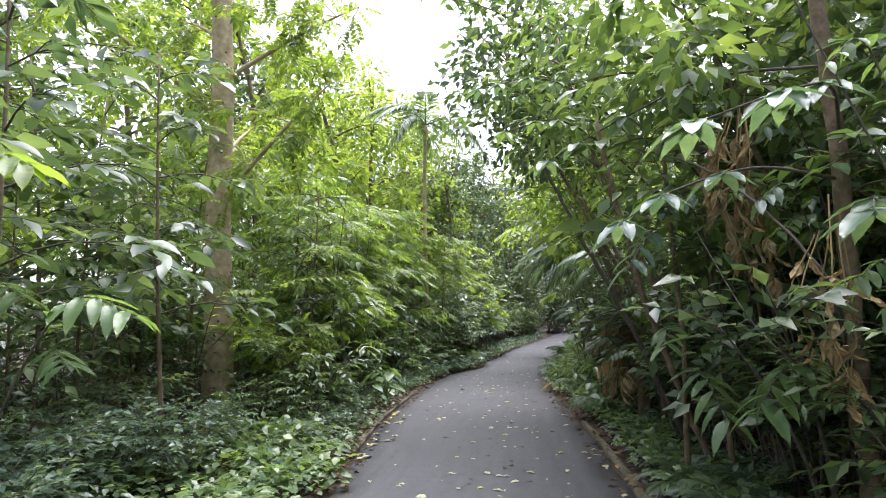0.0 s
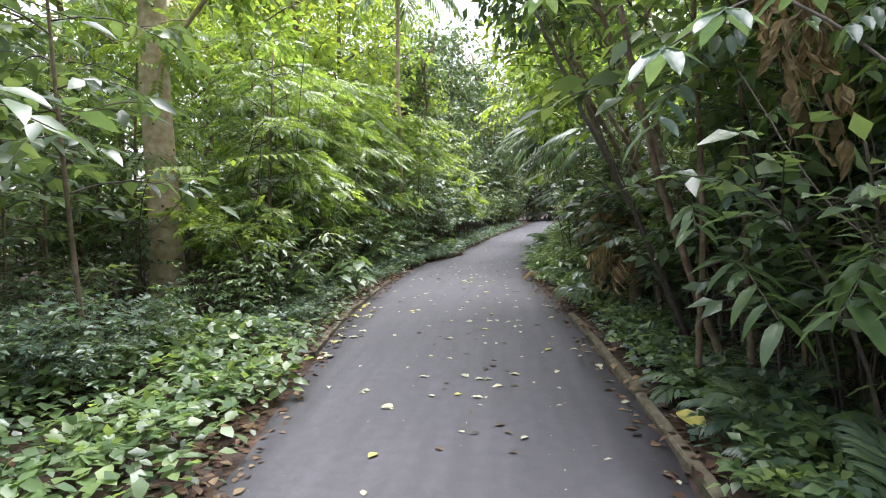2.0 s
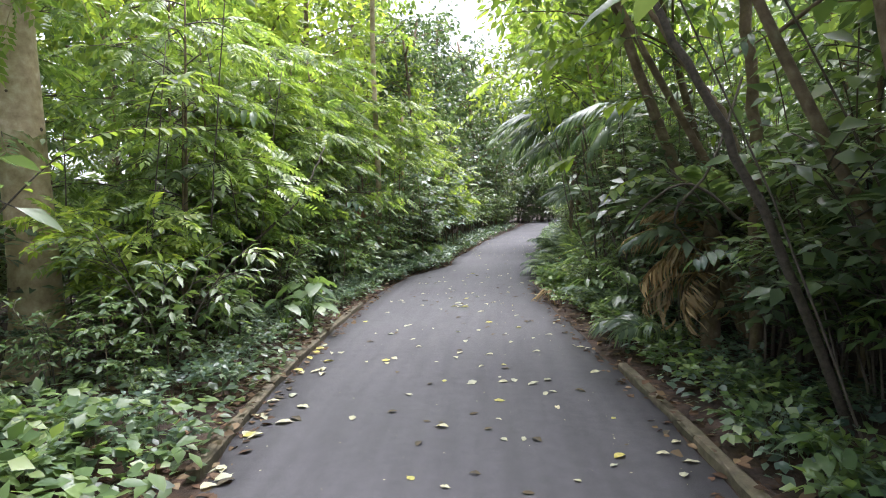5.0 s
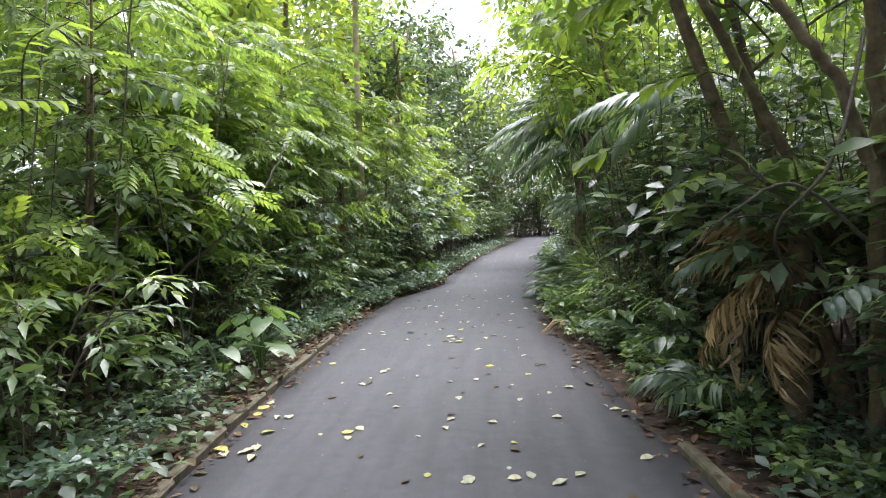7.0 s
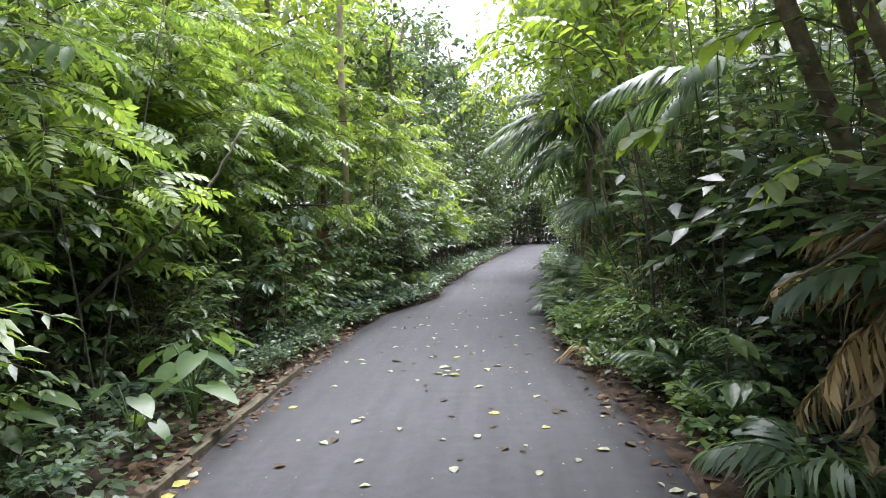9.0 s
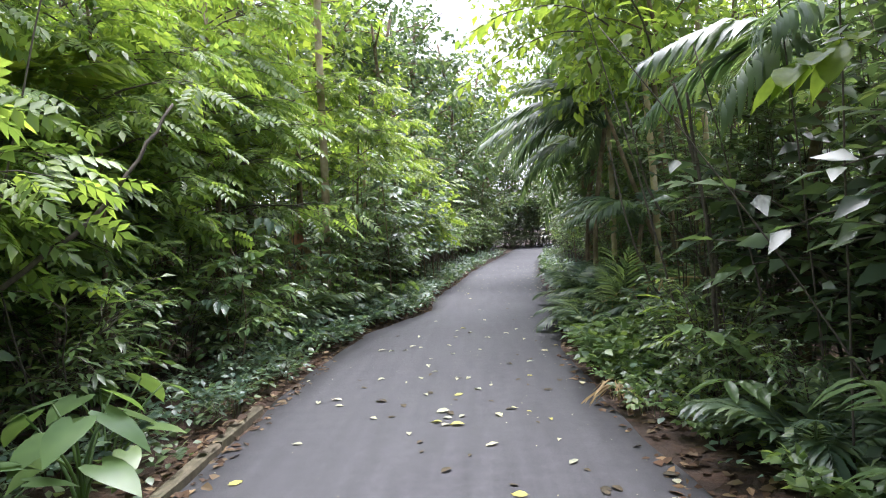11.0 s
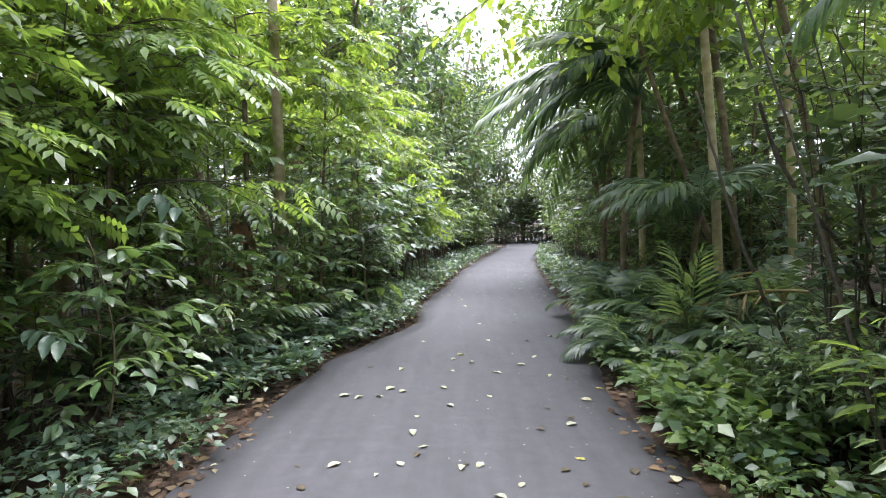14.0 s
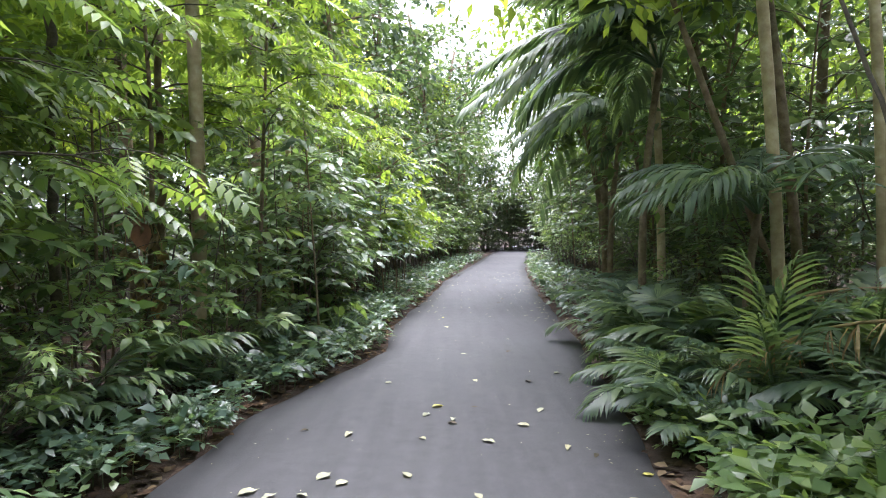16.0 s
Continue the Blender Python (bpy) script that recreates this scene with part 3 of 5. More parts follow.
forest_tree = Kind("tree", "tall forest tree with a dark leafy crown", "tree", "forest trees",
                   tree_make(10, 0.16, 3.0, 45, 50, M_DARK, 0.28, M_BARK, 15, 0.3), 4)
light_tree = Kind("tree", "tall tree with a light yellow-green crown", "tree", "light-crowned trees",
                  tree_make(9, 0.11, 2.6, 42, 70, M_BRIGHT, 0.22, M_BARK, 14, 0.35), 3)
understory = Kind("small_tree", "slender understory tree with dark hanging leaves", "tree", "understory trees",
                  tree_make(4.6, 0.045, 1.7, 48, 23, M_DARK, 0.19, M_BARK, 16, 0.22, BROAD), 4)
under_mid = Kind("small_tree", "slender understory tree with mid-green leaves", "tree", "understory trees",
                 tree_make(4.8, 0.045, 1.7, 48, 24, M_MID, 0.19, M_BARK, 16, 0.25, BROAD), 4)



def layered(h, first, tiers, reach, per, tpl, size, mat, r=0.022, bark=None, drop=0.2):
    """A maker of thin trees whose branches lie in flat tiers, bare below the lowest one."""
    def make(rg):
        P = arc((0, 0, -0.05), (rg.normal(0, 0.05) * h, rg.normal(0, 0.05) * h, h), (rg.normal(0, 0.06), rg.normal(0, 0.06), 0), 12)
        stem = tube(P, np.linspace(r, r * 0.35, 12), 7)
        wood, tw = [], []
        for i in range(tiers):
            z = first + (h * 0.98 - first) * ((i + rg.random() * 0.6) / tiers)
            f = z / h * 11
            j = min(10, int(f))
            q = P[j] * (1 - (f - j)) + P[j + 1] * (f - j)
            b = i * 2.4 + rg.normal(0, 0.35)
            ln = reach * rg.uniform(0.6, 1.1) * (1.15 - 0.55 * z / h)
            e = q + np.array([math.cos(b) * ln, math.sin(b) * ln, ln * rg.uniform(-0.12, 0.28)])
            Q = arc(q, e, (0, 0, ln * 0.14), 6)
            wood.append(tube(Q, np.linspace(r * 0.36, r * 0.12, 6), 4))
            tw.append(Q[1:])
            for sgn in (-1, 1):
                k = int(rg.integers(1, 4))
                c = b + sgn * rg.uniform(0.5, 0.9)
                l2 = ln * rg.uniform(0.4, 0.6)
                W = arc(Q[k], Q[k] + np.array([math.cos(c) * l2, math.sin(c) * l2, l2 * rg.uniform(-0.2, 0.15)]), (0, 0, l2 * 0.1), 4)
                wood.append(tube(W, np.linspace(r * 0.2, r * 0.1, 4), 3))
                tw.append(W)
        return [("trunk", mesh_of("trunk", *stem, bark or M_BARK), "", None),
                ("foliage", mesh_of("foliage", *slots(join(wood), leafing(rg, tw, per, tpl, size, drop)), [M_STEM, mat], True), "", None)]
    return make


OVATE = blade(0.24, 0.06, 0.25, 0.42)
FEATHER = pinnate(5, leaf4(0.22, 0.05, 0.2), 0.36, 62, 0.3)
layered_dark = Kind("small_tree", "thin tree with flat tiers of dark glossy leaves", "tree", "tiered trees",
                    layered(3.6, 1.3, 15, 1.15, 6, OVATE, 0.2, M_DARK), 4)
layered_mid = Kind("small_tree", "thin tree with flat tiers of mid-green leaves", "tree", "tiered trees",
                   layered(3.8, 1.4, 15, 1.2, 6, OVATE, 0.21, M_MID), 4)
layered_blue = Kind("small_tree", "thin tree with flat tiers of pale glossy bluish-green leaves", "tree", "tiered trees",
                    layered(2.9, 1.0, 13, 1.0, 6, OVATE, 0.18, M_BLUE, 0.016), 3)
feather_tree = Kind("small_tree", "slender tree with spreading tiers of feathered fresh green leaves", "tree", "feather-leaved trees",
                    layered(4.2, 1.3, 17, 1.45, 5, FEATHER, 0.32, M_FRESH, 0.028), 4)
feather_bright = Kind("small_tree", "slender tree with spreading tiers of feathered yellow-green leaves", "tree", "feather-leaved trees",
                      layered(4.2, 2.3, 15, 1.3, 6, FEATHER, 0.32, M_BRIGHT, 0.03), 2)
layered_low = Kind("small_tree", "knee-high to head-high sapling with flat tiers of pale green leaves", "tree", "tiered trees",
                   layered(1.5, 0.25, 13, 0.75, 6, OVATE, 0.14, M_MID, 0.01), 4)
creeper = Kind("creeper", "tall curtain of small dark creeper leaves on thin stems", "creeper", "creeper curtains",
               simple(h=3.4, spread=0.75, stems=7, subs=13, per=8, tpl=leaf4(0.3, 0.06, 0.2), size=0.115, mat=M_DARK, low=0.06, base_r=0.01, arch=0.1), 4)

# ---- planting ----


def strip(kind, side, y0, y1, step, d0, d1, s0, s1, jitter=0.5, tall=1.0, skip=None):
    """Plants along one side of the path, d0 to d1 metres from its edge."""
    y = y0
    while y < y1:
        d = rng.uniform(d0, d1)
        yy = y + rng.uniform(-jitter, jitter) * step
        x = edge(yy, side) + side * d
        s = rng.uniform(s0, s1)
        if not (skip and skip(x, yy)):
            kind.put(x, yy, s, tall=tall)
        y += step


def on_path(x, y, margin=0.6):
    return edge(y, -1) - margin < x < edge(y, 1) + margin and y < 49.5


def near_trunk(x, y):
    """The clear ground round the pale tree and before it."""
    return math.hypot(x + 4.75, y - 12.5) < 0.8 or (8.0 < y < 12.5 and abs(x + 4.75 - (y - 12.5) * -0.6) < 0.55)


def carpet(name, label, category, count, spot, size, mat, low, high, tpl, lay=0.25):
    """Uncountable small leaves over a stretch of ground, as one object."""
    P, D, S = [], [], []
    while len(P) < count:
        x, y = spot()
        k = 0.5 + 0.5 * noise.noise((x * 1.6, y * 1.6, 3.0))
        P.append((x, y, float(ground_z(x, y)) + low + (high - low) * rng.random() ** 0.6 * (0.35 + 0.9 * k)))
        a = rng.uniform(0, 2 * math.pi)
        D.append((math.cos(a), math.sin(a), rng.normal(-0.1, lay)))
        S.append(size * rng.uniform(0.55, 1.25))
    V, T = stamp(tpl, P, D, S, np.array([0, 0, 1.0]) + rng.normal(0, lay, (count, 3)))
    tagged(new(name, mesh_of(name, V, T, mat, True)), label, category, kind="stuff")


def beside(side, y0, y1, d0, d1, power=1.0):
    def spot():
        y = rng.uniform(y0, y1)
        return edge(y, side) + side * (d0 + (d1 - d0) * rng.random() ** power), y
    return spot


OVAL = blade(0.34, 0.06, 0.15)
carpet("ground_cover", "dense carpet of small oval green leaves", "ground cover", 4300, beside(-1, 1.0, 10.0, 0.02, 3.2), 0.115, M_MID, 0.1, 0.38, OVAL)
# same plants underneath: the shade between the leaves is put into their colour
carpet("ground_cover", "lower leaves of the ground cover, coloured darker as shade", "ground cover", 4600, beside(-1, 1.0, 12.5, 0.03, 3.4), 0.1, M_DARK, 0.02, 0.26, OVAL)
# mid-green plants on this shaded verge; M_DARK paints the shade into the leaves
carpet("ground_cover", "low carpet of green leaves", "ground cover", 5200, beside(-1, 11, 36, 0.06, 1.7, 1.1), 0.085, M_DARK, 0.03, 0.28, OVAL)
carpet("ground_cover", "low carpet of green leaves", "ground cover", 6500, beside(1, 1.0, 36, 0.16, 1.9), 0.085, M_BLUE, 0.03, 0.26, OVAL)
carpet("leaf_litter", "brown dead leaf litter on the soil", "leaf litter", 2600, beside(-1, 1.0, 34, 0.0, 0.4, 0.8), 0.085, M_LITTER, 0.0, 0.03, OVAL, 0.18)
carpet("leaf_litter", "brown dead leaf litter on the soil", "leaf litter", 2600, beside(1, 1.0, 34, 0.0, 0.55, 0.8), 0.085, M_LITTER, 0.0, 0.03, OVAL, 0.18)
carpet("leaf_litter", "brown dead leaf litter under the shrubs", "leaf litter", 3000, beside(-1, 1.0, 34, 0.4, 5), 0.12, M_LITTER, 0.0, 0.04, OVAL, 0.2)
carpet("leaf_litter", "brown dead leaf litter under the shrubs", "leaf litter", 3000, beside(1, 1.0, 34, 0.5, 5), 0.12, M_LITTER, 0.0, 0.04, OVAL, 0.2)

BROAD_OVAL = leaf4(0.34, 0.06, 0.15)
carpet("ground_cover", "low carpet of broad dark green leaves", "ground cover", 3200, beside(-1, 18, 44, 0.02, 1.5, 1.2), 0.13, M_BLUE, 0.06, 0.42, BROAD_OVAL, 0.35)
carpet("ground_cover", "low carpet of broad dark green leaves", "ground cover", 3200, beside(1, 19, 44, 0.04, 1.5, 1.2), 0.13, M_BLUE, 0.06, 0.42, BROAD_OVAL, 0.35)

# left side: low plants, shrubs, understory, forest
strip(low_plant, -1, 2, 10, 0.3, 0.3, 2.8, 0.8, 1.2)
strip(layered_low, -1, 9.6, 13.0, 0.4, 0.4, 2.0, 0.35, 0.6)
strip(low_dark, -1, 9, 26, 0.45, 0.2, 1.0, 0.6, 0.95)
strip(small_bush, -1, 2, 9, 0.55, 1.7, 3.4, 0.8, 1.25)
strip(mid_shrub, -1, 5, 9.5, 0.9, 2.8, 3.8, 0.45, 0.7, skip=near_trunk)
strip(broad_shrub, -1, 2, 11, 0.8, 3.2, 4.8, 0.7, 1.05, skip=near_trunk)
strip(mid_shrub, -1, 12.5, 17.5, 0.8, 1.7, 2.6, 0.5, 0.8, skip=near_trunk)
strip(compound_shrub, -1, 13.2, 18.2, 1.2, 2.4, 3.4, 0.85, 1.25, skip=near_trunk)
strip(broad_shrub, -1, 13, 18, 1.3, 2.4, 3.8, 0.7, 1.0)
strip(broad_shrub, -1, 24, 40, 1.3, 1.7, 3.5, 0.8, 1.25)
strip(mid_shrub, -1, 25, 46, 1.1, 1.1, 2.2, 0.7, 1.1)
strip(under_mid, -1, 2, 44, 2.6, 5.0, 8.0, 0.75, 1.1, skip=near_trunk)
strip(understory, -1, 4, 46, 4.0, 5.0, 8.5, 0.8, 1.2, skip=near_trunk)
strip(light_tree, -1, 10, 44, 4.2, 6, 10, 0.8, 1.15)
strip(light_tree, -1, 4, 34, 6.0, 9, 14, 1.0, 1.5)
strip(forest_tree, -1, -8, 60, 5.0, 9, 16, 1.0, 1.5)
strip(far_shrub, -1, 0, 40, 1.2, 5, 8.5, 0.9, 1.4, skip=near_trunk)
strip(far_shrub, -1, -6, 44, 2.0, 8, 13, 0.9, 1.6)
strip(far_shrub, -1, 2, 46, 2.6, 13, 20, 1.5, 2.2)
strip(far_shrub, 1, -6, 44, 1.2, 4.5, 8, 0.9, 1.4)
strip(far_shrub, 1, -6, 44, 2.6, 8, 13, 0.9, 1.6)
strip(far_shrub, 1, 4, 46, 3.4, 13, 19, 1.5, 2.0)
strip(broad_shrub, 1, 11.5, 16, 0.6, 1.3, 2.4, 1.0, 1.3)
strip(mid_shrub, -1, -8, 2, 2.0, 1.5, 4.5, 0.7, 1.1)
strip(mid_shrub, 1, -8, 3, 2.0, 1.5, 4.5, 0.7, 1.1)
strip(mid_shrub, -1, 14.5, 19, 0.9, 0.95, 1.6, 0.4, 0.6)
strip(mid_shrub, -1, 19, 25, 1.0, 1.0, 2.0, 0.3, 0.45)
strip(broad_shrub, -1, 23, 27, 0.8, 1.0, 1.9, 0.6, 0.9)
# tiers of leaves behind the ground cover and over the dark floor
for x, y, k in ((-3.5, 4.8, 1.4), (-4.0, 6.9, 1.5), (-3.3, 8.6, 1.35), (-5.2, 8.9, 1.5)):
    layered_dark.put(x, y, k)
for x, y, k in ((2.5, 8.2, 1.4), (3.3, 9.0, 1.5)):
    layered_dark.put(x, y, k)
strip(layered_dark, -1, 3.0, 11.5, 1.5, 3.4, 4.6, 0.9, 1.25, skip=near_trunk)
strip(layered_mid, -1, 4.0, 12.0, 1.9, 3.8, 5.6, 1.0, 1.4, skip=near_trunk)
strip(feather_tree, -1, 12.4, 19.2, 0.95, 1.35, 2.8, 0.85, 1.15, skip=near_trunk)
strip(layered_dark, -1, 12.6, 19.5, 1.5, 1.5, 2.8, 0.75, 1.0, skip=near_trunk)
strip(feather_tree, -1, 13.0, 20.0, 2.2, 3.6, 5.2, 1.1, 1.4, skip=near_trunk)
strip(layered_mid, -1, 19.2, 26.0, 1.1, 1.0, 2.4, 0.7, 0.9)
strip(layered_low, -1, 17.0, 25.0, 0.55, 0.7, 1.6, 0.75, 1.15)
strip(layered_low, -1, 12.6, 17.0, 0.8, 1.3, 2.2, 0.9, 1.3, skip=near_trunk)
strip(layered_dark, -1, 22.5, 30.0, 1.5, 2.2, 4.0, 0.9, 1.2)
strip(layered_blue, -1, 21.5, 30.0, 0.8, 0.5, 1.4, 0.75, 1.0)
strip(layered_dark, -1, 28.0, 46.0, 1.6, 0.9, 2.6, 0.9, 1.3)
feather_bright.put(-2.1, 21.5, 1.0)
feather_bright.put(-3.5, 19.0, 0.9)
feather_bright.put(-4.3, 20.6, 1.0)
feather_bright.put(-2.9, 20.6, 1.05)
feather_bright.put(-2.0, 26.3, 1.05)
feather_bright.put(-3.1, 15.6, 0.95)
feather_bright.put(-3.6, 17.6, 1.1)
# right side
strip(low_plant, 1, 2, 20, 0.42, 0.4, 0.85, 0.6, 0.95)
strip(low_dark, 1, 2, 26, 0.5, 0.5, 1.4, 0.6, 1.0)
strip(broad_shrub, 1, 11, 17, 1.1, 1.5, 3.2, 0.6, 1.0)
strip(broad_shrub, 1, 22.5, 27, 1.1, 1.4, 3.2, 0.6, 1.0)
strip(mid_shrub, 1, 21, 44, 1.3, 1.1, 2.4, 0.5, 1.0)
strip(broad_shrub, 1, 2, 12, 0.8, 2.2, 3.6, 0.7, 1.0)
strip(broad_shrub, 1, 6.8, 12, 0.6, 1.15, 1.9, 0.75, 1.05)
strip(mid_shrub, 1, 5.5, 12, 0.9, 1.2, 2.0, 0.55, 0.8)
strip(understory, 1, 1, 12, 1.6, 2.2, 5.0, 0.75, 1.1)
strip(understory, 1, 12, 30, 3.4, 2.8, 5.5, 0.7, 1.0)
strip(understory, 1, 30, 46, 1.7, 2.2, 5.0, 0.75, 1.1)
strip(understory, 1, 4.5, 15, 1.1, 1.9, 3.4, 0.8, 1.1)
strip(under_mid, 1, 4, 46, 2.6, 2.4, 5.5, 0.8, 1.2)
strip(light_tree, 1, 22, 44, 3.4, 3.5, 7, 0.7, 1.0)
strip(forest_tree, 1, -8, 60, 4.2, 6.5, 13, 0.9, 1.4)
strip(low_palm, 1, 19.6, 26, 0.9, 0.9, 2.2, 0.5, 0.8)
strip(mid_shrub, 1, 14.5, 17.2, 0.5, 0.5, 1.15, 0.34, 0.5)
strip(creeper, 1, 12.8, 17.4, 0.62, 0.85, 1.4, 0.8, 1.05)
strip(creeper, 1, 13.2, 17.6, 1.0, 1.7, 2.6, 1.0, 1.3)
for x, y, k in ((2.05, 5.3, 0.9), (2.3, 5.9, 1.0), (2.0, 6.3, 0.8), (2.5, 6.6, 1.0)):
    low_plant.put(x, y, k)
strip(layered_dark, 1, 4.5, 12.5, 0.9, 1.5, 3.0, 0.85, 1.25)
strip(layered_mid, 1, 5.0, 12.0, 1.6, 1.3, 2.4, 0.9, 1.2)
strip(creeper, 1, 22.6, 27.0, 1.0, 2.4, 3.6, 1.0, 1.3)
strip(layered_blue, 1, 18.6, 22.0, 1.4, 2.2, 3.4, 0.7, 0.95)
strip(layered_dark, 1, 22.0, 46.0, 1.5, 1.0, 2.8, 0.9, 1.3)
for k in range(11):
    low_plant.put(1.45 + 0.27 * (k % 4) + rng.uniform(-0.08, 0.08), 16.7 + 0.13 * k, rng.uniform(0.9, 1.25))
tall_palm.put(3.3, 28.0, 1.3)
for y in range(47, 64, 4):
    for x in range(-9, 3, 3):
        (forest_tree if (x + y) % 2 else light_tree).put(x + rng.uniform(-1, 1), y + rng.uniform(-1, 1), rng.uniform(0.9, 1.4))
for x in (-5.5, -2.5, 0.2, 7.0):
    understory.put(x, 47 + 0.2 * x, 1.2)
for x in (-3, 0, 3.5):
    forest_tree.put(x, -13 + rng.uniform(-1, 1), 1.1)

# ---- single trees and plants ----

def one(name, label, category, make, m, seed=1):
    ob = thing(name, label, category, m=m)
    for part_name, me, lab, pm, *subs in make(np.random.default_rng(seed)):
        under = part(part_name, me, ob, lab, pm)
        for sub_name, sub_me in subs:
            part(sub_name, sub_me, under)
    return ob


def at(x, y, turn=0.0, k=1.0, up=0.0):
    return pose(x, y, float(ground_z(x, y)) - 0.02 + up, 0, 0, turn) @ Matrix.Scale(k, 4)


def pale_tree(rg):
    """The thick pale trunk with a flared foot, branch knots, one long limb and a high crown."""
    hs = np.array([-0.1, 0.15, 0.4, 0.8, 1.3, 2, 3, 4.2, 5.5, 7, 9, 11, 13])
    P = np.stack([-0.012 * hs + 0.03 * np.sin(hs * 1.1), 0.01 * hs, hs], 1)
    R = np.array([0.42, 0.37, 0.335, 0.31, 0.295, 0.28, 0.27, 0.26, 0.25, 0.235, 0.21, 0.17, 0.1])
    V, T = tube(P, R, 20)
    ang = np.arctan2(V[:, 1], V[:, 0])
    foot = np.clip((0.9 - V[:, 2]) / 0.9, 0, 1)
    V[:, :2] *= (1 + 0.2 * foot * np.maximum(0, np.sin(ang * 2.5 + 0.6)))[:, None]
    trunk = mesh_of("trunk", V, T, M_PALE)
    out = [("trunk", trunk, "", None)]
    knot = mesh_of("knot", *tube([(0, -0.02, 0), (0, 0.008, 0), (0, 0.016, 0)], [0.03, 0.024, 0.008], 8), M_KNOT)
    for i in range(46):
        z = rg.uniform(1.0, 9.0)
        a = rg.uniform(0, 2 * math.pi)
        r = float(np.interp(z, hs, R)) * 0.99
        cx, cy = float(np.interp(z, hs, P[:, 0])), float(np.interp(z, hs, P[:, 1]))
        out.append(("knot", knot, "", pose(cx + r * math.cos(a), cy + r * math.sin(a), z, 0, 0, math.degrees(a) - 90) @ Matrix.Scale(rg.uniform(0.5, 1.3), 4)))
    for i in range(9):
        z = 4.6 + 0.9 * i
        a = -0.5 + i * 2.3
        ln = 3.4 - 0.15 * i
        q = np.array([float(np.interp(z, hs, P[:, 0])), float(np.interp(z, hs, P[:, 1])), z])
        e = q + [math.cos(a) * ln, math.sin(a) * ln, ln * 0.55]
        Q = arc(q, e, (0, 0, 0.1), 7)
        tw = [Q[2:]]
        tubes = [tube(Q, np.linspace(0.06, 0.015, 7), 6)]
        for k in range(9):
            b = Q[2 + k % 5]
            w = b + rg.normal(0, 0.75, 3) + [0, 0, -0.3]
            W = arc(b, w, (0, 0, 0.15), 5)
            tw.append(W)
            tubes.append(tube(W, np.linspace(0.015, 0.005, 5), 4))
        out.append(("limb", mesh_of("limb", *join(tubes), M_PALE), "", None, ("foliage", mesh_of("foliage", *leafing(rg, tw, 11, COMPOUND, 0.42, 0.5), M_BRIGHT, True))))
    return out


one("tree", "thick pale-barked tree with knots and a flared foot", "tree", pale_tree, at(-4.75, 12.5, 0, 0.86))


def pole_tree(h, r, lean=(0.0, 0.0), mat=M_BARK, rings=False, crown=None):
    """A slender trunk with faint rings, crown far above."""
    def make(rg):
        n = 26
        z = np.linspace(-0.1, h, n)
        P = np.stack([lean[0] * z + 0.03 * np.sin(z * 0.9), lean[1] * z, z], 1)
        R = np.linspace(r, r * 0.75, n) * (1 + (0.05 * (np.arange(n) % 2) if rings else 0))
        out = [("trunk", mesh_of("trunk", *tube(P, R, 9), mat), "", None)]
        ms = [frond(rg, 2.0, 30, SLIM, 0.55, 1.0, M_PALM, 0.7) for _ in range(2)]
        for i in range(10 if crown is None else crown):
            out.append(("frond", ms[i % 2], "", pose(P[-1][0], P[-1][1], h, rg.uniform(-15, 35), 0, i * 137.5)))
        return out
    return make


one("palm", "tall slender pale-stemmed palm", "palm", pole_tree(7.6, 0.07, (0.01, 0.0), M_PALE, True), at(-2.45, 20.8), 3)
one("palm", "slender palm with a pale leaning stem", "palm", pole_tree(6.5, 0.058, (-0.05, 0.0), M_PALE, True), at(2.95, 20.6), 4)
one("palm", "slender palm with a brown leaning stem", "palm", pole_tree(6.0, 0.052, (-0.09, 0.02), M_BARK, True), at(3.35, 20.9), 5)
one("palm", "slender palm with a grey stem", "palm", pole_tree(5.2, 0.06, (-0.02, 0.0), M_PALE, True), at(2.9, 23.6), 6)
one("palm", "slender palm with a grey stem", "palm", pole_tree(5.6, 0.05, (-0.03, 0.0), M_PALE, True), at(3.6, 20.2), 7)
# trees that lean over the path from the right-hand bank
TREE_C = one("leaning_tree", "leaning tree with bright green leaves over the path", "tree", tree_make(6.0, 0.06, 2.4, 60, 44, M_BRIGHT, 0.19, M_BARK, 16, 0.5, BROAD, reach=(-1.3, 0.6)), at(2.95, 12.6), 21)
one("leaning_tree", "leaning tree with drooping green leaves over the path", "tree", tree_make(6.6, 0.05, 2.2, 56, 40, M_DARK, 0.19, M_BARK, 16, 0.6, BROAD, reach=(-3.6, -0.4)), at(3.9, 13.3), 26)
TREE_E = one("leaning_tree", "leaning tree with drooping green leaves over the path", "tree", tree_make(5.6, 0.05, 2.2, 60, 44, M_MID, 0.19, M_BARK, 16, 0.5, NARROW, reach=(-2.1, 0.9)), at(3.3, 9.9), 22)
TREE_D = one("leaning_tree", "leaning tree with bright green leaves over the path", "tree", tree_make(5.8, 0.045, 2.1, 56, 44, M_BRIGHT, 0.19, M_BARK, 16, 0.55, BROAD, reach=(-1.0, 0.5)), at(2.7, 17.6), 23)
one("leaning_tree", "leaning tree with bright green leaves over the path", "tree", tree_make(6.2, 0.08, 2.3, 56, 44, M_BRIGHT, 0.2, M_BARK, 16, 0.5, BROAD, reach=(-1.2, 0.5)), at(3.3, 28.0), 24)
one("leaning_tree", "small tree with dark drooping leaves beside the path", "tree", tree_make(5.2, 0.045, 2.0, 54, 42, M_MID, 0.2, M_BARK, 16, 0.4, BROAD, reach=(-1.2, 0.8)), at(3.4, 7.4), 25)
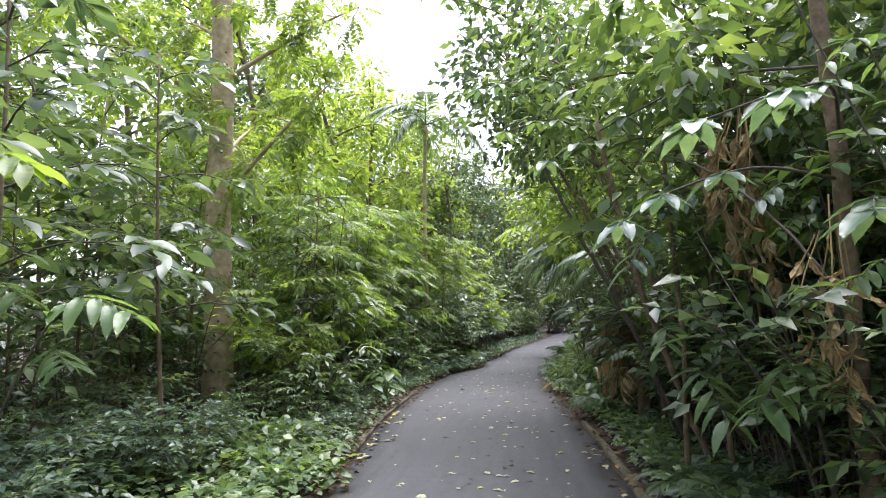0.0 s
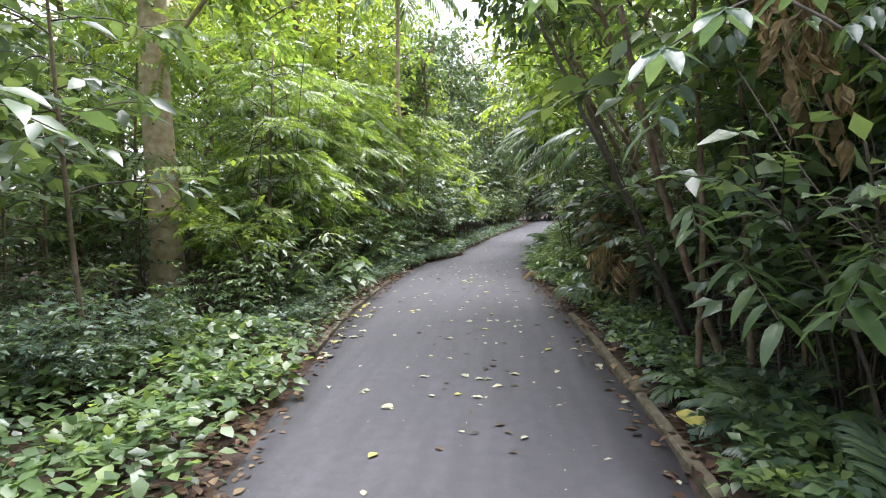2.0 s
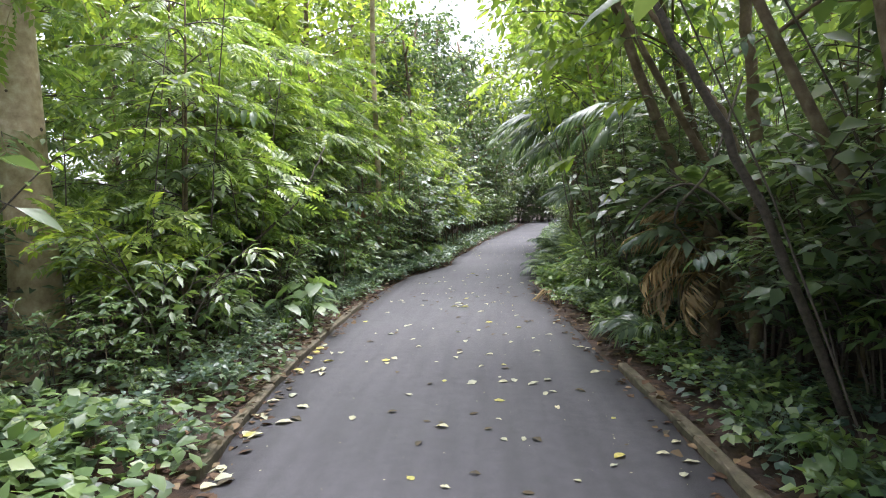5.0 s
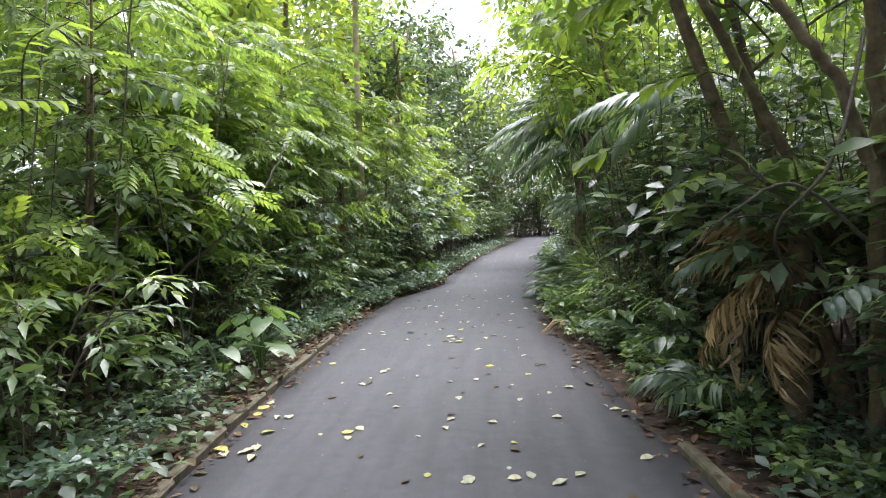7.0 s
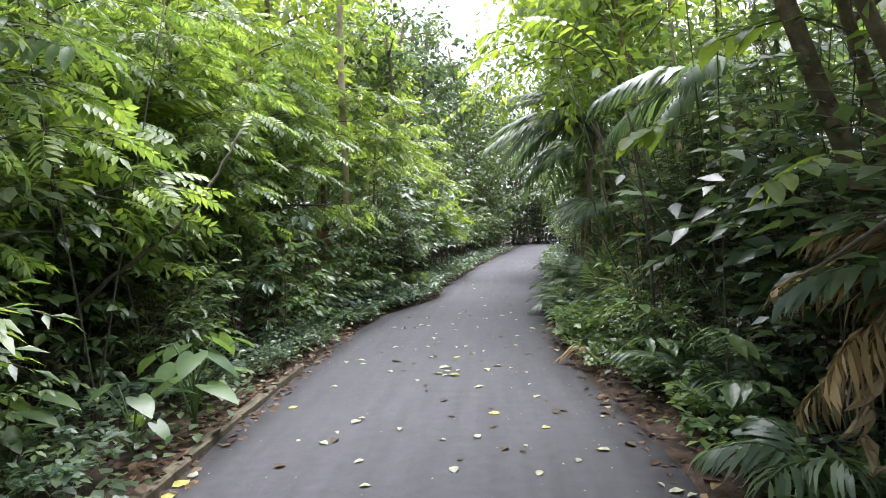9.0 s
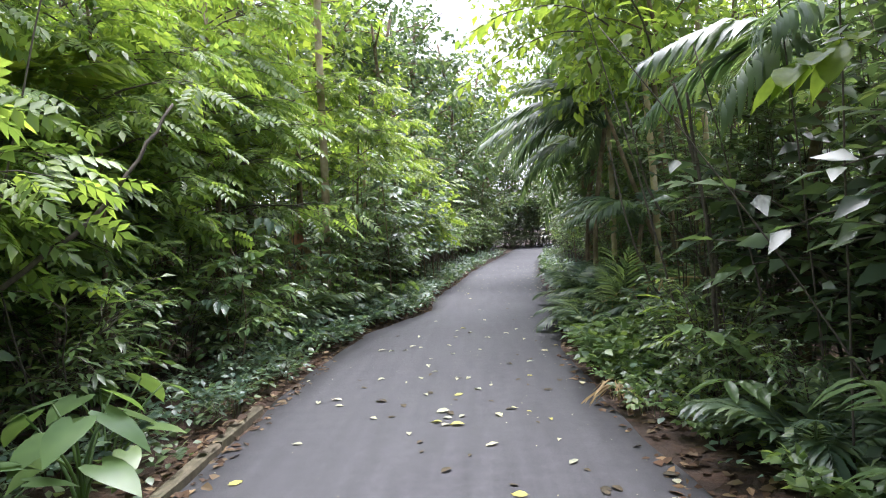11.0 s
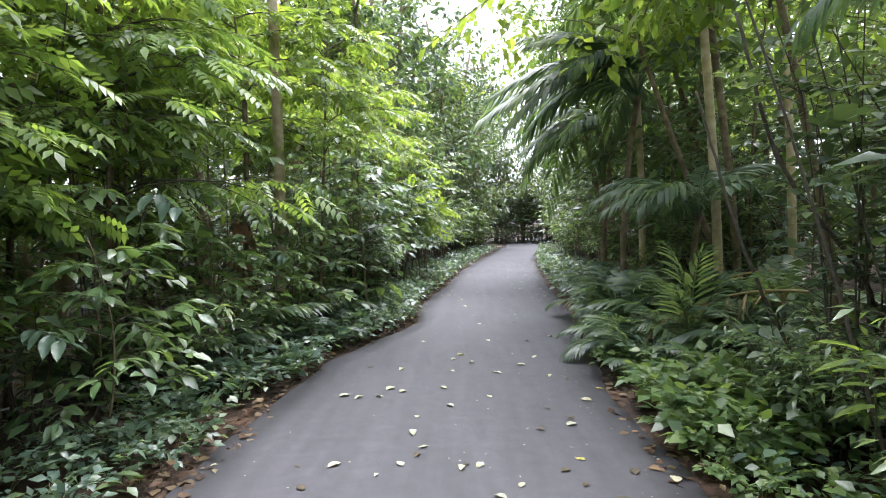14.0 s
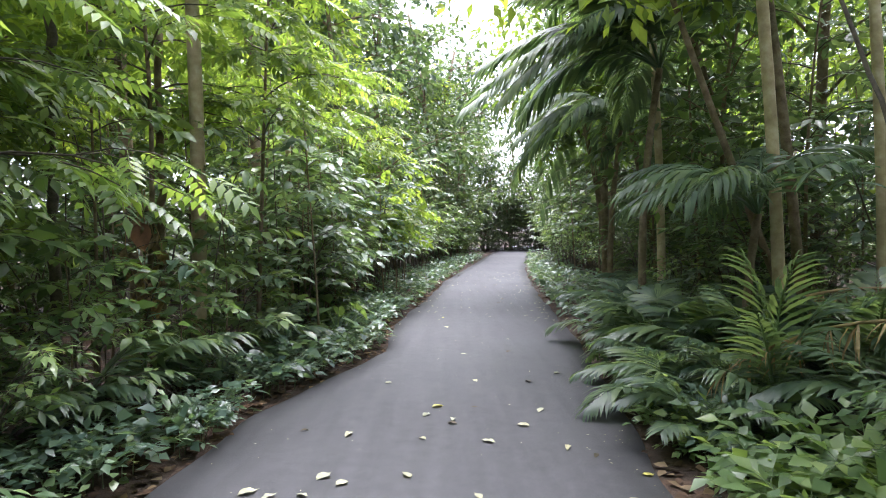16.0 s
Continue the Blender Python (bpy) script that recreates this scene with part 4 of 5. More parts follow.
one("leaning_tree", "leaning tree with light green leaves over the path", "tree", tree_make(9.0, 0.08, 3.0, 60, 44, M_BRIGHT, 0.22, M_BARK, 16, 0.5, NARROW, reach=(-2.4, 1.0)), at(4.6, 24.0), 27)
one("leaning_tree", "tall leaning tree with dark leaves high over the path", "tree", tree_make(8.4, 0.07, 2.3, 60, 40, M_MID, 0.2, M_BARK, 19, 0.5, BROAD, reach=(-2.6, 0.2)), at(3.1, 12.9), 28)
one("leaning_tree", "leaning tree with light green leaves over the path", "tree", tree_make(7.0, 0.045, 2.3, 70, 44, M_BRIGHT, 0.2, M_BARK, 16, 0.55, BROAD, reach=(-2.3, 0.3)), at(3.5, 21.0), 29)
one("leaning_tree", "leaning tree with light green leaves over the path", "tree", tree_make(8.0, 0.07, 2.5, 70, 44, M_FRESH, 0.2, M_BARK, 16, 0.5, BROAD, reach=(-2.0, 0.3)), at(3.9, 26.5), 30)
light_tree.put(-5.4, 20.5, 1.2)
light_tree.put(-5.0, 25.0, 1.2)
light_tree.put(-4.4, 29.5, 1.4)
light_tree.put(-7.2, 17.5, 1.25)
light_tree.put(-3.6, 34.0, 0.8)
forest_tree.put(-4.6, 43.0, 1.3)
forest_tree.put(-7.0, 42.0, 1.4)
forest_tree.put(-2.8, 39.0, 1.15)
forest_tree.put(-0.6, 42.5, 1.1)
forest_tree.put(-4.4, 37.0, 1.1)
forest_tree.put(5.6, 38.0, 1.1)
forest_tree.put(4.6, 33.0, 0.95)
for x, y, k in ((0.4, 42.8, 1.3), (-1.0, 40.2, 1.3), (2.4, 45.4, 1.4), (4.4, 47.8, 1.4), (6.6, 42.0, 1.3), (5.4, 39.4, 1.2), (-1.9, 37.0, 1.2), (4.4, 36.6, 1.1)):
    if not on_path(x, y, 0.3):
        understory.put(x, y, k)
forest_tree.put(-2.6, 31.5, 0.85)
forest_tree.put(-4.8, 34.0, 1.0)
for k in range(22):
    a = radians(-14 + 2.2 * k)
    d = 42 + 2 * (k % 3)
    if not on_path(math.sin(a) * d, 12 + math.cos(a) * d, 2.2):
        far_shrub.put(math.sin(a) * d, 12 + math.cos(a) * d, 1.9 + 0.2 * (k % 3))
# left-hand shrubs that lean out
for x, y, k in ((-3.4, 12.3, 0.8),):
    bright_shrub.put(x, y, k)
for x, y, k in ((-3.5, 14.4, 1.0), (-3.9, 16.4, 1.2)):
    compound_shrub.put(x, y, k)
bright_shrub.put(-1.9, 27.5, 1.2, tall=1.1)
mid_shrub.put(-2.75, 11.6, 0.75)
mid_shrub.put(-3.35, 10.9, 0.42)
small_bush.put(-4.3, 12.3, 0.9)
mid_shrub.put(-5.6, 12.2, 0.5)
for x, y, k in ((-1.5, 43.5, 1.7), (0.2, 45.5, 1.8), (1.8, 47.0, 1.9), (3.6, 49.0, 1.9), (5.5, 51.0, 2.0), (-3.0, 41.5, 1.7), (8.6, 53.5, 2.0), (6.4, 42.0, 1.5), (5.2, 40.0, 1.4), (8.6, 44.0, 1.7), (11.0, 47.0, 1.8), (4.6, 37.6, 1.3)):
    if not on_path(x, y, 0.9):
        broad_shrub.put(x, y, k)
for x, y in ((0.6, 43.6), (1.6, 45.0), (2.6, 46.2), (3.6, 47.4), (4.8, 48.8), (6.0, 50.2), (7.4, 51.8), (-0.6, 42.0), (7.2, 42.6), (6.0, 40.6)):
    for dx, dy, k in ((0, 0, 0.95), (-0.2, -0.7, 0.5), (0.5, 0.2, 0.6)):
        if not on_path(x + dx, y + dy, 0.9):
            far_shrub.put(x + dx, y + dy, k)
for x in range(-4, 18, 2):
    understory.put(x, 54 + rng.uniform(-1, 1), 1.5)
for x in (0.6, 2.2, 3.6, 5.0, 6.6, 8.2):
    broad_shrub.put(x, 51.2 + 0.1 * x, 1.7)
    far_shrub.put(x + 0.7, 50.6 + 0.1 * x, 0.9)
    understory.put(x + 0.3, 52.0, 1.1)
    for k in range(3):
        far_shrub.put(x + 0.5 * k - 0.4, 49.9 + 0.1 * x, 0.42 + 0.05 * k)
far_shrub.build()

# ---- branches, stems and dead leaves along the path ----


def spline(pts, n=24):
    """A smooth line through the points."""
    p = np.asarray(pts, float)
    p = np.concatenate([[2 * p[0] - p[1]], p, [2 * p[-1] - p[-2]]])
    out = []
    for u in np.linspace(0, len(p) - 3 - 1e-6, n):
        i, t = int(u), u - int(u)
        a, b, c, d = p[i:i + 4]
        out.append(0.5 * (2 * b + (c - a) * t + (2 * a - 5 * b + 4 * c - d) * t * t + (3 * b - a - 3 * c + d) * t ** 3))
    return np.array(out)


def big_blade(w=0.2, droop=0.3, rows=7, wave=0.02, vein=0.012):
    """A large leaf of length 1 with a sunk midrib and raised fields between the veins."""
    ys = np.linspace(0, 1, rows)
    prof = np.sin(np.pi * np.clip(ys, 0, 1) ** 0.8) ** 0.8
    v = []
    for i, y in enumerate(ys):
        for k in (-1, -0.5, 0, 0.5, 1):
            z = -droop * y * y + 0.16 * w * abs(k) * 2 - wave * (abs(k) == 1) * (i % 2) + vein * (abs(k) == 0.5) * (i % 2 * 2 - 1)
            v.append((k * w * prof[i], y - 0.03 * abs(k), z))
    t = []
    for i in range(rows - 1):
        for k in range(4):
            a = i * 5 + k
            t += [(a, a + 1, a + 6), (a, a + 6, a + 5)]
    return np.array(v), np.array(t)


def leaf_pose(p, d, s, up=(0, 0, 1)):
    d = Vector(d).normalized()
    x = d.cross(Vector(up)).normalized()
    z = x.cross(d)
    m = Matrix((x, d, z)).transposed().to_4x4()
    return Matrix.Translation(Vector(p)) @ m @ Matrix.Scale(s, 4)


def stem_thing(name, label, category, pts, r0, r1, mat, group="", n=24):
    """A bare stem or liana along the points."""
    base = Vector(pts[0])
    ob = thing(name, label, category, group, m=Matrix.Translation(base))
    P = spline(pts, n) - np.array(base)
    P[1:-1] += rng.normal(0, r0 * 0.25, (n - 2, 3))
    part("stem", mesh_of("stem", *tube(P, np.linspace(r0, r1, n), 7), mat), ob)
    return ob


def bough(tree, label, pts, r, name="sapling"):
    """A branch along the points: a part of the tree, or the stem of a sapling of its own."""
    base = Vector(pts[0])
    if tree is None:
        tree = thing(name, label, name, "leafy saplings", m=Matrix.Translation(base))
    P = spline(pts, 20) - np.array(tree.matrix_basis.translation)
    b = part("branch", mesh_of("branch", *tube(P, np.linspace(r, r * 0.35, 20), 6), M_GREENSTEM if r < 0.008 else M_STEM), tree)
    return b, P


BIG = [mesh_of("big_leaf", *big_blade(0.19, 0.28), M_BLUE, True), mesh_of("big_leaf", *big_blade(0.22, 0.4), M_BLUE, True)]
BIG_BRIGHT = [mesh_of("big_leaf", *big_blade(0.24, 0.22), M_BRIGHT, True), mesh_of("big_leaf", *big_blade(0.22, 0.35), M_BRIGHT, True)]
BIG_MID = [mesh_of("big_leaf", *big_blade(0.2, 0.3), M_MID, True), mesh_of("big_leaf", *big_blade(0.17, 0.45), M_MID, True)]


def leafy_branch(tree, label, pts, r, meshes, size, count, first=0.3, drop=0.25):
    """A branch with single large leaves, each a piece of its own."""
    ob, P = bough(tree, label, pts, r)
    for k in range(count):
        f = (first + (1 - first) * (k + 0.5) / count) * (len(P) - 1)
        j = min(len(P) - 2, int(f))
        q = P[j] + (P[j + 1] - P[j]) * (f - j)
        d = unit(P[j + 1] - P[j])
        lat = unit(np.cross(d, [0, 0, 1.0]))
        s = 1 if k % 2 else -1
        dd = d * rng.uniform(0.2, 0.9) + lat * s * rng.uniform(0.6, 1.1) + np.array([0, 0, rng.uniform(-drop * 2, drop * 0.4)])
        part("leaf", meshes[k % len(meshes)], ob, "", leaf_pose(q, dd, size * rng.uniform(0.75, 1.15)))
    return ob


def rosette(ob, p, d, meshes, size, count, fan=260, drop=0.25):
    """Leaves that spread from one point like the fingers of a hand."""
    d = unit(np.array([d[0], d[1], 0.0]))
    lat = np.array([d[1], -d[0], 0.0])
    for k in range(count):
        a = radians(-fan / 2 + fan * k / (count - 1))
        dd = d * math.cos(a) + lat * math.sin(a) + np.array([0, 0, -drop + rng.normal(0, 0.08)])
        part("leaf", meshes[k % len(meshes)], ob, "", leaf_pose(p, dd, size * (1 - 0.12 * abs(a)) * rng.uniform(0.9, 1.1)))


def whorled_branch(tree, label, pts, r, meshes, size, whorls, count=6, fan=300):
    ob, P = bough(tree, label, pts, r)
    for u in whorls:
        i = min(len(P) - 2, int(u * (len(P) - 1)))
        d = P[i + 1] - P[i]
        rosette(ob, P[min(len(P) - 1, i + 1)], (d[0], d[1]), meshes, size, count, fan)
    return ob


# the right-hand bank near the start: trunk, leaning stems, large bluish leaves
TREE_A = stem_thing("young_tree", "young tree with a straight brown stem and large leaves", "tree", [(2.85, 6.6, -0.1), (2.83, 6.6, 1.4), (2.8, 6.55, 2.9), (2.7, 6.6, 5.0)], 0.07, 0.05, M_BARK)
stem_thing("young_tree", "leaning brown stem in the thicket", "tree", [(2.5, 8.7, -0.1), (2.05, 8.6, 1.1), (1.75, 8.5, 2.1), (1.45, 8.6, 3.6)], 0.036, 0.024, M_BARK)
stem_thing("young_tree", "leaning brown stem in the thicket", "tree", [(2.6, 10.2, -0.1), (1.95, 10.0, 1.4), (1.4, 10.0, 2.5), (0.9, 10.1, 3.6)], 0.035, 0.02, M_STEM)
TREE_B = stem_thing("young_tree", "young tree with an upright brown stem in the thicket", "tree", [(2.1, 8.3, -0.1), (2.12, 8.3, 1.4), (2.05, 8.4, 3.4)], 0.03, 0.02, M_BARK)
stem_thing("young_tree", "reddish-brown tree stem beside the path", "tree", [(2.6, 11.75, -0.1), (2.56, 11.7, 1.6), (2.48, 11.7, 3.2), (2.35, 11.8, 5.0)], 0.058, 0.045, M_BARK)
stem_thing("young_tree", "leaning brown limb above the thicket", "tree", [(2.4, 11.5, 1.75), (2.2, 11.45, 2.2), (1.95, 11.5, 2.6), (1.5, 11.7, 3.4)], 0.04, 0.025, M_BARK)
for k in range(26):
    y = rng.uniform(4.5, 17.5)
    x = edge(y, 1) + rng.uniform(0.7, 2.4)
    h = rng.uniform(2.2, 4.6)
    dx, dy = rng.normal(-0.12, 0.2), rng.normal(0, 0.15)
    stem_thing("sapling", "thin bare brown sapling in the undergrowth", "sapling", [(x, y, -0.06), (x + dx * h * 0.4, y + dy * h * 0.5, h * 0.45), (x + dx * h, y + dy * h, h)], rng.uniform(0.006, 0.012), 0.004, M_STEM, "thin stems", 12)
for k in range(34):
    y = rng.uniform(11.5, 27)
    x = edge(y, -1) - rng.uniform(0.9, 3.0)
    h = rng.uniform(1.8, 4.2)
    dx, dy = rng.normal(0.05, 0.12), rng.normal(0, 0.12)
    stem_thing("sapling", "thin bare brown sapling in the undergrowth", "sapling", [(x, y, -0.06), (x + dx * h * 0.4, y + dy * h * 0.5, h * 0.45), (x + dx * h, y + dy * h, h)], rng.uniform(0.006, 0.014), 0.005, M_STEM, "thin stems", 12)
for pts, r in (([(2.75, 6.5, 1.2), (2.45, 6.1, 1.85), (2.1, 6.9, 2.65), (1.7, 7.8, 3.1)], 0.012), ([(3.0, 5.6, 0.0), (2.55, 5.9, 0.95), (2.2, 6.5, 1.5), (2.0, 7.2, 2.3)], 0.008),
               ([(2.4, 11.5, 1.3), (1.95, 11.4, 1.62), (1.6, 11.3, 1.5), (1.5, 11.9, 1.2)], 0.013), ([(2.4, 11.55, 2.5), (2.0, 11.1, 1.75), (1.75, 11.2, 1.35), (2.3, 11.9, 0.9)], 0.012),
               ([(1.85, 15.4, 0.0), (1.75, 15.3, 1.2), (1.6, 15.3, 2.4)], 0.018), ([(2.05, 15.9, 0.0), (1.95, 15.8, 1.3), (1.7, 15.9, 2.6)], 0.02), ([(2.2, 17.4, 0.3), (1.7, 17.2, 1.2), (1.5, 17.5, 2.3)], 0.014),
               ([(2.6, 17.2, 0.3), (2.3, 16.9, 1.0), (1.8, 16.9, 1.7), (1.6, 17.1, 2.7)], 0.018)):
    stem_thing("liana", "twisting bare woody liana in the thicket", "liana", pts, r, r * 0.6, M_STEM, "lianas")
whorled_branch(TREE_A, "drooping branch with large bluish-green leaves", [(2.8, 6.55, 2.5), (2.2, 6.3, 2.55), (1.65, 6.15, 2.4), (1.3, 6.1, 2.2)], 0.013, BIG, 0.3, (0.45, 0.72, 0.97), 6)
whorled_branch(TREE_A, "branch with large drooping bluish-green leaves", [(2.8, 6.5, 2.8), (2.4, 5.7, 2.85), (2.05, 5.4, 2.75), (1.6, 5.45, 2.62)], 0.013, BIG, 0.32, (0.4, 0.65, 0.97), 7, 240)
whorled_branch(TREE_A, "branch with large drooping bluish-green leaves", [(2.8, 6.5, 2.2), (2.5, 5.6, 2.2), (2.2, 5.0, 2.05)], 0.012, BIG, 0.3, (0.6, 0.97), 6)
whorled_branch(TREE_A, "branch with large drooping bluish-green leaves", [(2.8, 6.55, 3.3), (2.2, 7.2, 3.5), (1.5, 7.6, 3.3), (0.9, 7.9, 3.05)], 0.013, BIG, 0.28, (0.4, 0.6, 0.8, 0.97), 6)
leafy_branch(TREE_B, "branch with broad green leaves over the bank", [(2.1, 8.3, 1.3), (1.85, 7.6, 1.5), (1.7, 7.0, 1.35)], 0.008, BIG_MID, 0.24, 10)
leafy_branch(TREE_B, "branch with broad green leaves over the bank", [(2.12, 8.3, 1.0), (2.0, 7.2, 1.15), (1.95, 6.4, 0.9)], 0.008, BIG_MID, 0.26, 12)
leafy_branch(TREE_B, "branch with broad green leaves over the bank", [(2.05, 8.4, 2.2), (1.75, 7.6, 2.3), (1.45, 7.0, 1.95)], 0.008, BIG, 0.26, 10)
leafy_branch(TREE_A, "branch with long drooping green leaves", [(2.85, 6.6, 1.1), (2.3, 6.2, 1.3), (1.95, 5.9, 1.05)], 0.008, BIG_MID, 0.26, 12)
leafy_branch(TREE_C, "thin branch ending in bright yellow-green leaves", [(2.75, 12.65, 1.95), (1.9, 12.55, 2.1), (1.25, 12.5, 2.0), (0.95, 12.5, 1.88)], 0.007, BIG_BRIGHT, 0.2, 9, 0.75)
leafy_branch(TREE_C, "thin branch ending in bright yellow-green leaves", [(2.75, 12.65, 1.6), (1.9, 12.2, 1.75), (1.4, 12.0, 1.6)], 0.007, BIG_BRIGHT, 0.18, 9, 0.6)
leafy_branch(TREE_C, "branch of bright yellow-green leaves", [(2.55, 12.75, 2.6), (1.8, 12.2, 3.0), (1.2, 11.9, 2.9), (0.85, 11.8, 2.75)], 0.009, BIG_BRIGHT, 0.21, 18, 0.4)
leafy_branch(TREE_C, "branch of bright yellow-green leaves", [(2.45, 12.8, 3.0), (1.9, 12.6, 3.3), (1.3, 13.2, 3.3), (0.9, 13.5, 3.1)], 0.009, BIG_BRIGHT, 0.2, 16, 0.4)
leafy_branch(TREE_D, "bough of bright yellow-green leaves over the path", [(2.2, 17.9, 3.0), (1.5, 16.3, 3.4), (0.8, 15.5, 3.5), (0.25, 15.0, 3.2)], 0.012, BIG_BRIGHT, 0.19, 30, 0.25)
leafy_branch(TREE_D, "bough of bright yellow-green leaves over the path", [(2.2, 17.9, 3.2), (1.3, 17.6, 3.8), (0.5, 17.5, 3.8), (-0.1, 17.5, 3.5)], 0.012, BIG_BRIGHT, 0.19, 28, 0.25)
leafy_branch(TREE_D, "bough of bright yellow-green leaves over the path", [(2.15, 17.9, 3.4), (1.2, 18.6, 3.9), (0.3, 19.0, 3.6), (-0.5, 19.0, 3.05)], 0.012, BIG_BRIGHT, 0.17, 26, 0.3)
leafy_branch(TREE_C, "branch of large bright leaves above the bank", [(2.6, 12.75, 2.2), (2.1, 13.0, 2.6), (1.6, 13.2, 2.55)], 0.01, BIG_BRIGHT, 0.26, 8, 0.5)
whorled_branch(TREE_E, "bough of dark leaves over the path", [(2.4, 10.5, 3.6), (1.6, 9.8, 4.2), (0.9, 9.3, 4.4), (0.2, 9.0, 4.2)], 0.014, BIG, 0.24, (0.25, 0.4, 0.55, 0.7, 0.85, 0.97), 6)
whorled_branch(TREE_E, "bough of dark leaves over the path", [(2.4, 10.5, 3.2), (1.5, 9.2, 3.6), (1.0, 8.7, 3.7), (0.5, 8.4, 3.5)], 0.014, BIG_MID, 0.24, (0.3, 0.45, 0.6, 0.75, 0.97), 6)
whorled_branch(TREE_E, "bough of dark leaves over the path", [(2.2, 10.8, 3.9), (1.4, 10.6, 4.4), (0.6, 10.4, 4.6), (-0.1, 10.3, 4.3)], 0.014, BIG_MID, 0.24, (0.3, 0.45, 0.6, 0.75, 0.97), 6)
leafy_branch(None, "low branch with broad compound leaves beside the path", [(1.95, 15.3, 0.1), (1.75, 14.9, 0.6), (1.35, 14.75, 0.78)], 0.008, BIG_MID, 0.24, 13)
leafy_branch(None, "low branch with broad compound leaves beside the path", [(2.0, 15.0, 0.05), (1.8, 14.6, 0.4), (1.45, 14.4, 0.5)], 0.008, BIG_MID, 0.24, 12)
leafy_branch(None, "branch with broad green leaves over the ground cover", [(-2.9, 5.6, 0.1), (-2.5, 5.6, 1.2), (-2.1, 5.6, 1.75), (-1.6, 5.5, 1.65)], 0.01, BIG_MID, 0.26, 13, 0.5)
leafy_branch(None, "branch with large bright green leaves over the ground cover", [(-3.2, 5.2, 0.1), (-2.8, 5.1, 1.7), (-2.3, 5.0, 2.5), (-1.9, 5.0, 2.45)], 0.012, BIG_BRIGHT, 0.26, 13, 0.55)
leafy_branch(None, "low branch with pale green leaves", [(2.4, 13.9, 0.1), (2.0, 13.6, 0.55), (1.65, 13.4, 0.75)], 0.007, BIG_MID, 0.24, 12)
leafy_branch(None, "low branch with pale green leaves", [(2.3, 13.5, 0.05), (1.95, 13.2, 0.4), (1.6, 13.1, 0.45)], 0.007, BIG_MID, 0.22, 10)
leafy_branch(None, "low branch with bright green leaves", [(1.9, 16.2, 0.1), (1.7, 15.9, 0.6), (1.5, 15.7, 0.85)], 0.006, BIG_BRIGHT, 0.19, 10)
leafy_branch(None, "branch with pale glossy leaves", [(3.3, 19.9, 1.3), (2.7, 19.3, 1.75), (2.35, 19.1, 1.7)], 0.008, BIG, 0.24, 12)
for k in range(22):
    y = rng.uniform(5.2, 12.0)
    x = edge(y, 1) + rng.uniform(0.55, 1.5)
    h = rng.uniform(1.0, 3.1)
    leafy_branch(None, "sapling with long drooping green leaves on the bank", [(x + 0.45, y + rng.normal(0, 0.15), float(ground_z(x + 0.45, y)) - 0.03), (x + 0.3, y, h * 0.55), (x, y - 0.1, h), (x - 0.3, y - 0.25, h * 0.97)], 0.009, (BIG_MID, BIG)[k % 2], rng.uniform(0.12, 0.19), 19, 0.3, 0.35)
# left-hand bank
for k in range(13):
    y = rng.uniform(16.5, 23.5)
    x = edge(y, -1) - rng.uniform(0.55, 1.3)
    h = rng.uniform(0.7, 1.9)
    leafy_branch(None, "sapling with pale green leaves at the edge of the shrubs", [(x - 0.35, y + rng.normal(0, 0.15), float(ground_z(x - 0.35, y)) - 0.03), (x - 0.25, y, h * 0.55), (x, y - 0.1, h), (x + 0.25, y - 0.2, h * 0.95)], 0.008, (BIG_MID, BIG)[k % 2], rng.uniform(0.14, 0.2), 14, 0.35, 0.3)
stem_thing("young_tree", "dark leaning dead branch in the shrubs", "tree", [(-3.5, 13.8, -0.05), (-3.1, 14.0, 0.85), (-2.4, 14.5, 1.62), (-2.1, 15.0, 2.4)], 0.026, 0.01, M_STEM)
stem_thing("young_tree", "thin tree stem at the edge of the shrubs", "tree", [(-3.0, 21.3, -0.05), (-3.0, 21.3, 1.4), (-2.95, 21.3, 3.4)], 0.05, 0.035, M_BARK)
stem_thing("young_tree", "thin tree stem at the edge of the shrubs", "tree", [(-3.53, 20.4, -0.05), (-3.53, 20.4, 1.6), (-3.56, 20.5, 4.4)], 0.055, 0.04, M_STEM)
stem_thing("young_tree", "thin pale tree stem at the edge of the shrubs", "tree", [(-2.2, 23.4, -0.05), (-2.2, 23.4, 1.6), (-2.15, 23.4, 4.0)], 0.05, 0.035, M_PALE)
leafy_branch(None, "drooping branch with long dark leaves", [(-4.0, 13.6, 2.4), (-3.0, 13.2, 2.75), (-2.3, 12.9, 2.6)], 0.012, BIG_MID, 0.24, 16)
leafy_branch(None, "drooping branch with broad green leaves", [(-4.3, 8.2, 0.8), (-3.7, 7.4, 1.35), (-3.1, 6.8, 1.25)], 0.01, BIG_MID, 0.27, 14)
leafy_branch(None, "drooping branch with broad green leaves", [(-4.6, 7.6, 1.2), (-3.6, 6.6, 1.9), (-2.9, 6.1, 1.8)], 0.01, BIG_MID, 0.27, 14)
leafy_branch(None, "bright branch of pointed leaves", [(-3.9, 10.6, 1.2), (-3.0, 10.9, 2.1), (-2.2, 11.35, 2.25)], 0.009, BIG_BRIGHT, 0.15, 26, 0.25)
leafy_branch(None, "bright branch of pointed leaves", [(-4.0, 10.5, 1.0), (-3.4, 9.9, 1.9), (-2.8, 9.7, 2.0)], 0.009, BIG_BRIGHT, 0.15, 22, 0.25)
leafy_branch(None, "bright branch of young leaves in the light", [(-3.5, 12.6, 2.0), (-2.9, 11.9, 2.7), (-2.3, 11.5, 2.75)], 0.009, BIG_BRIGHT, 0.17, 20, 0.35)

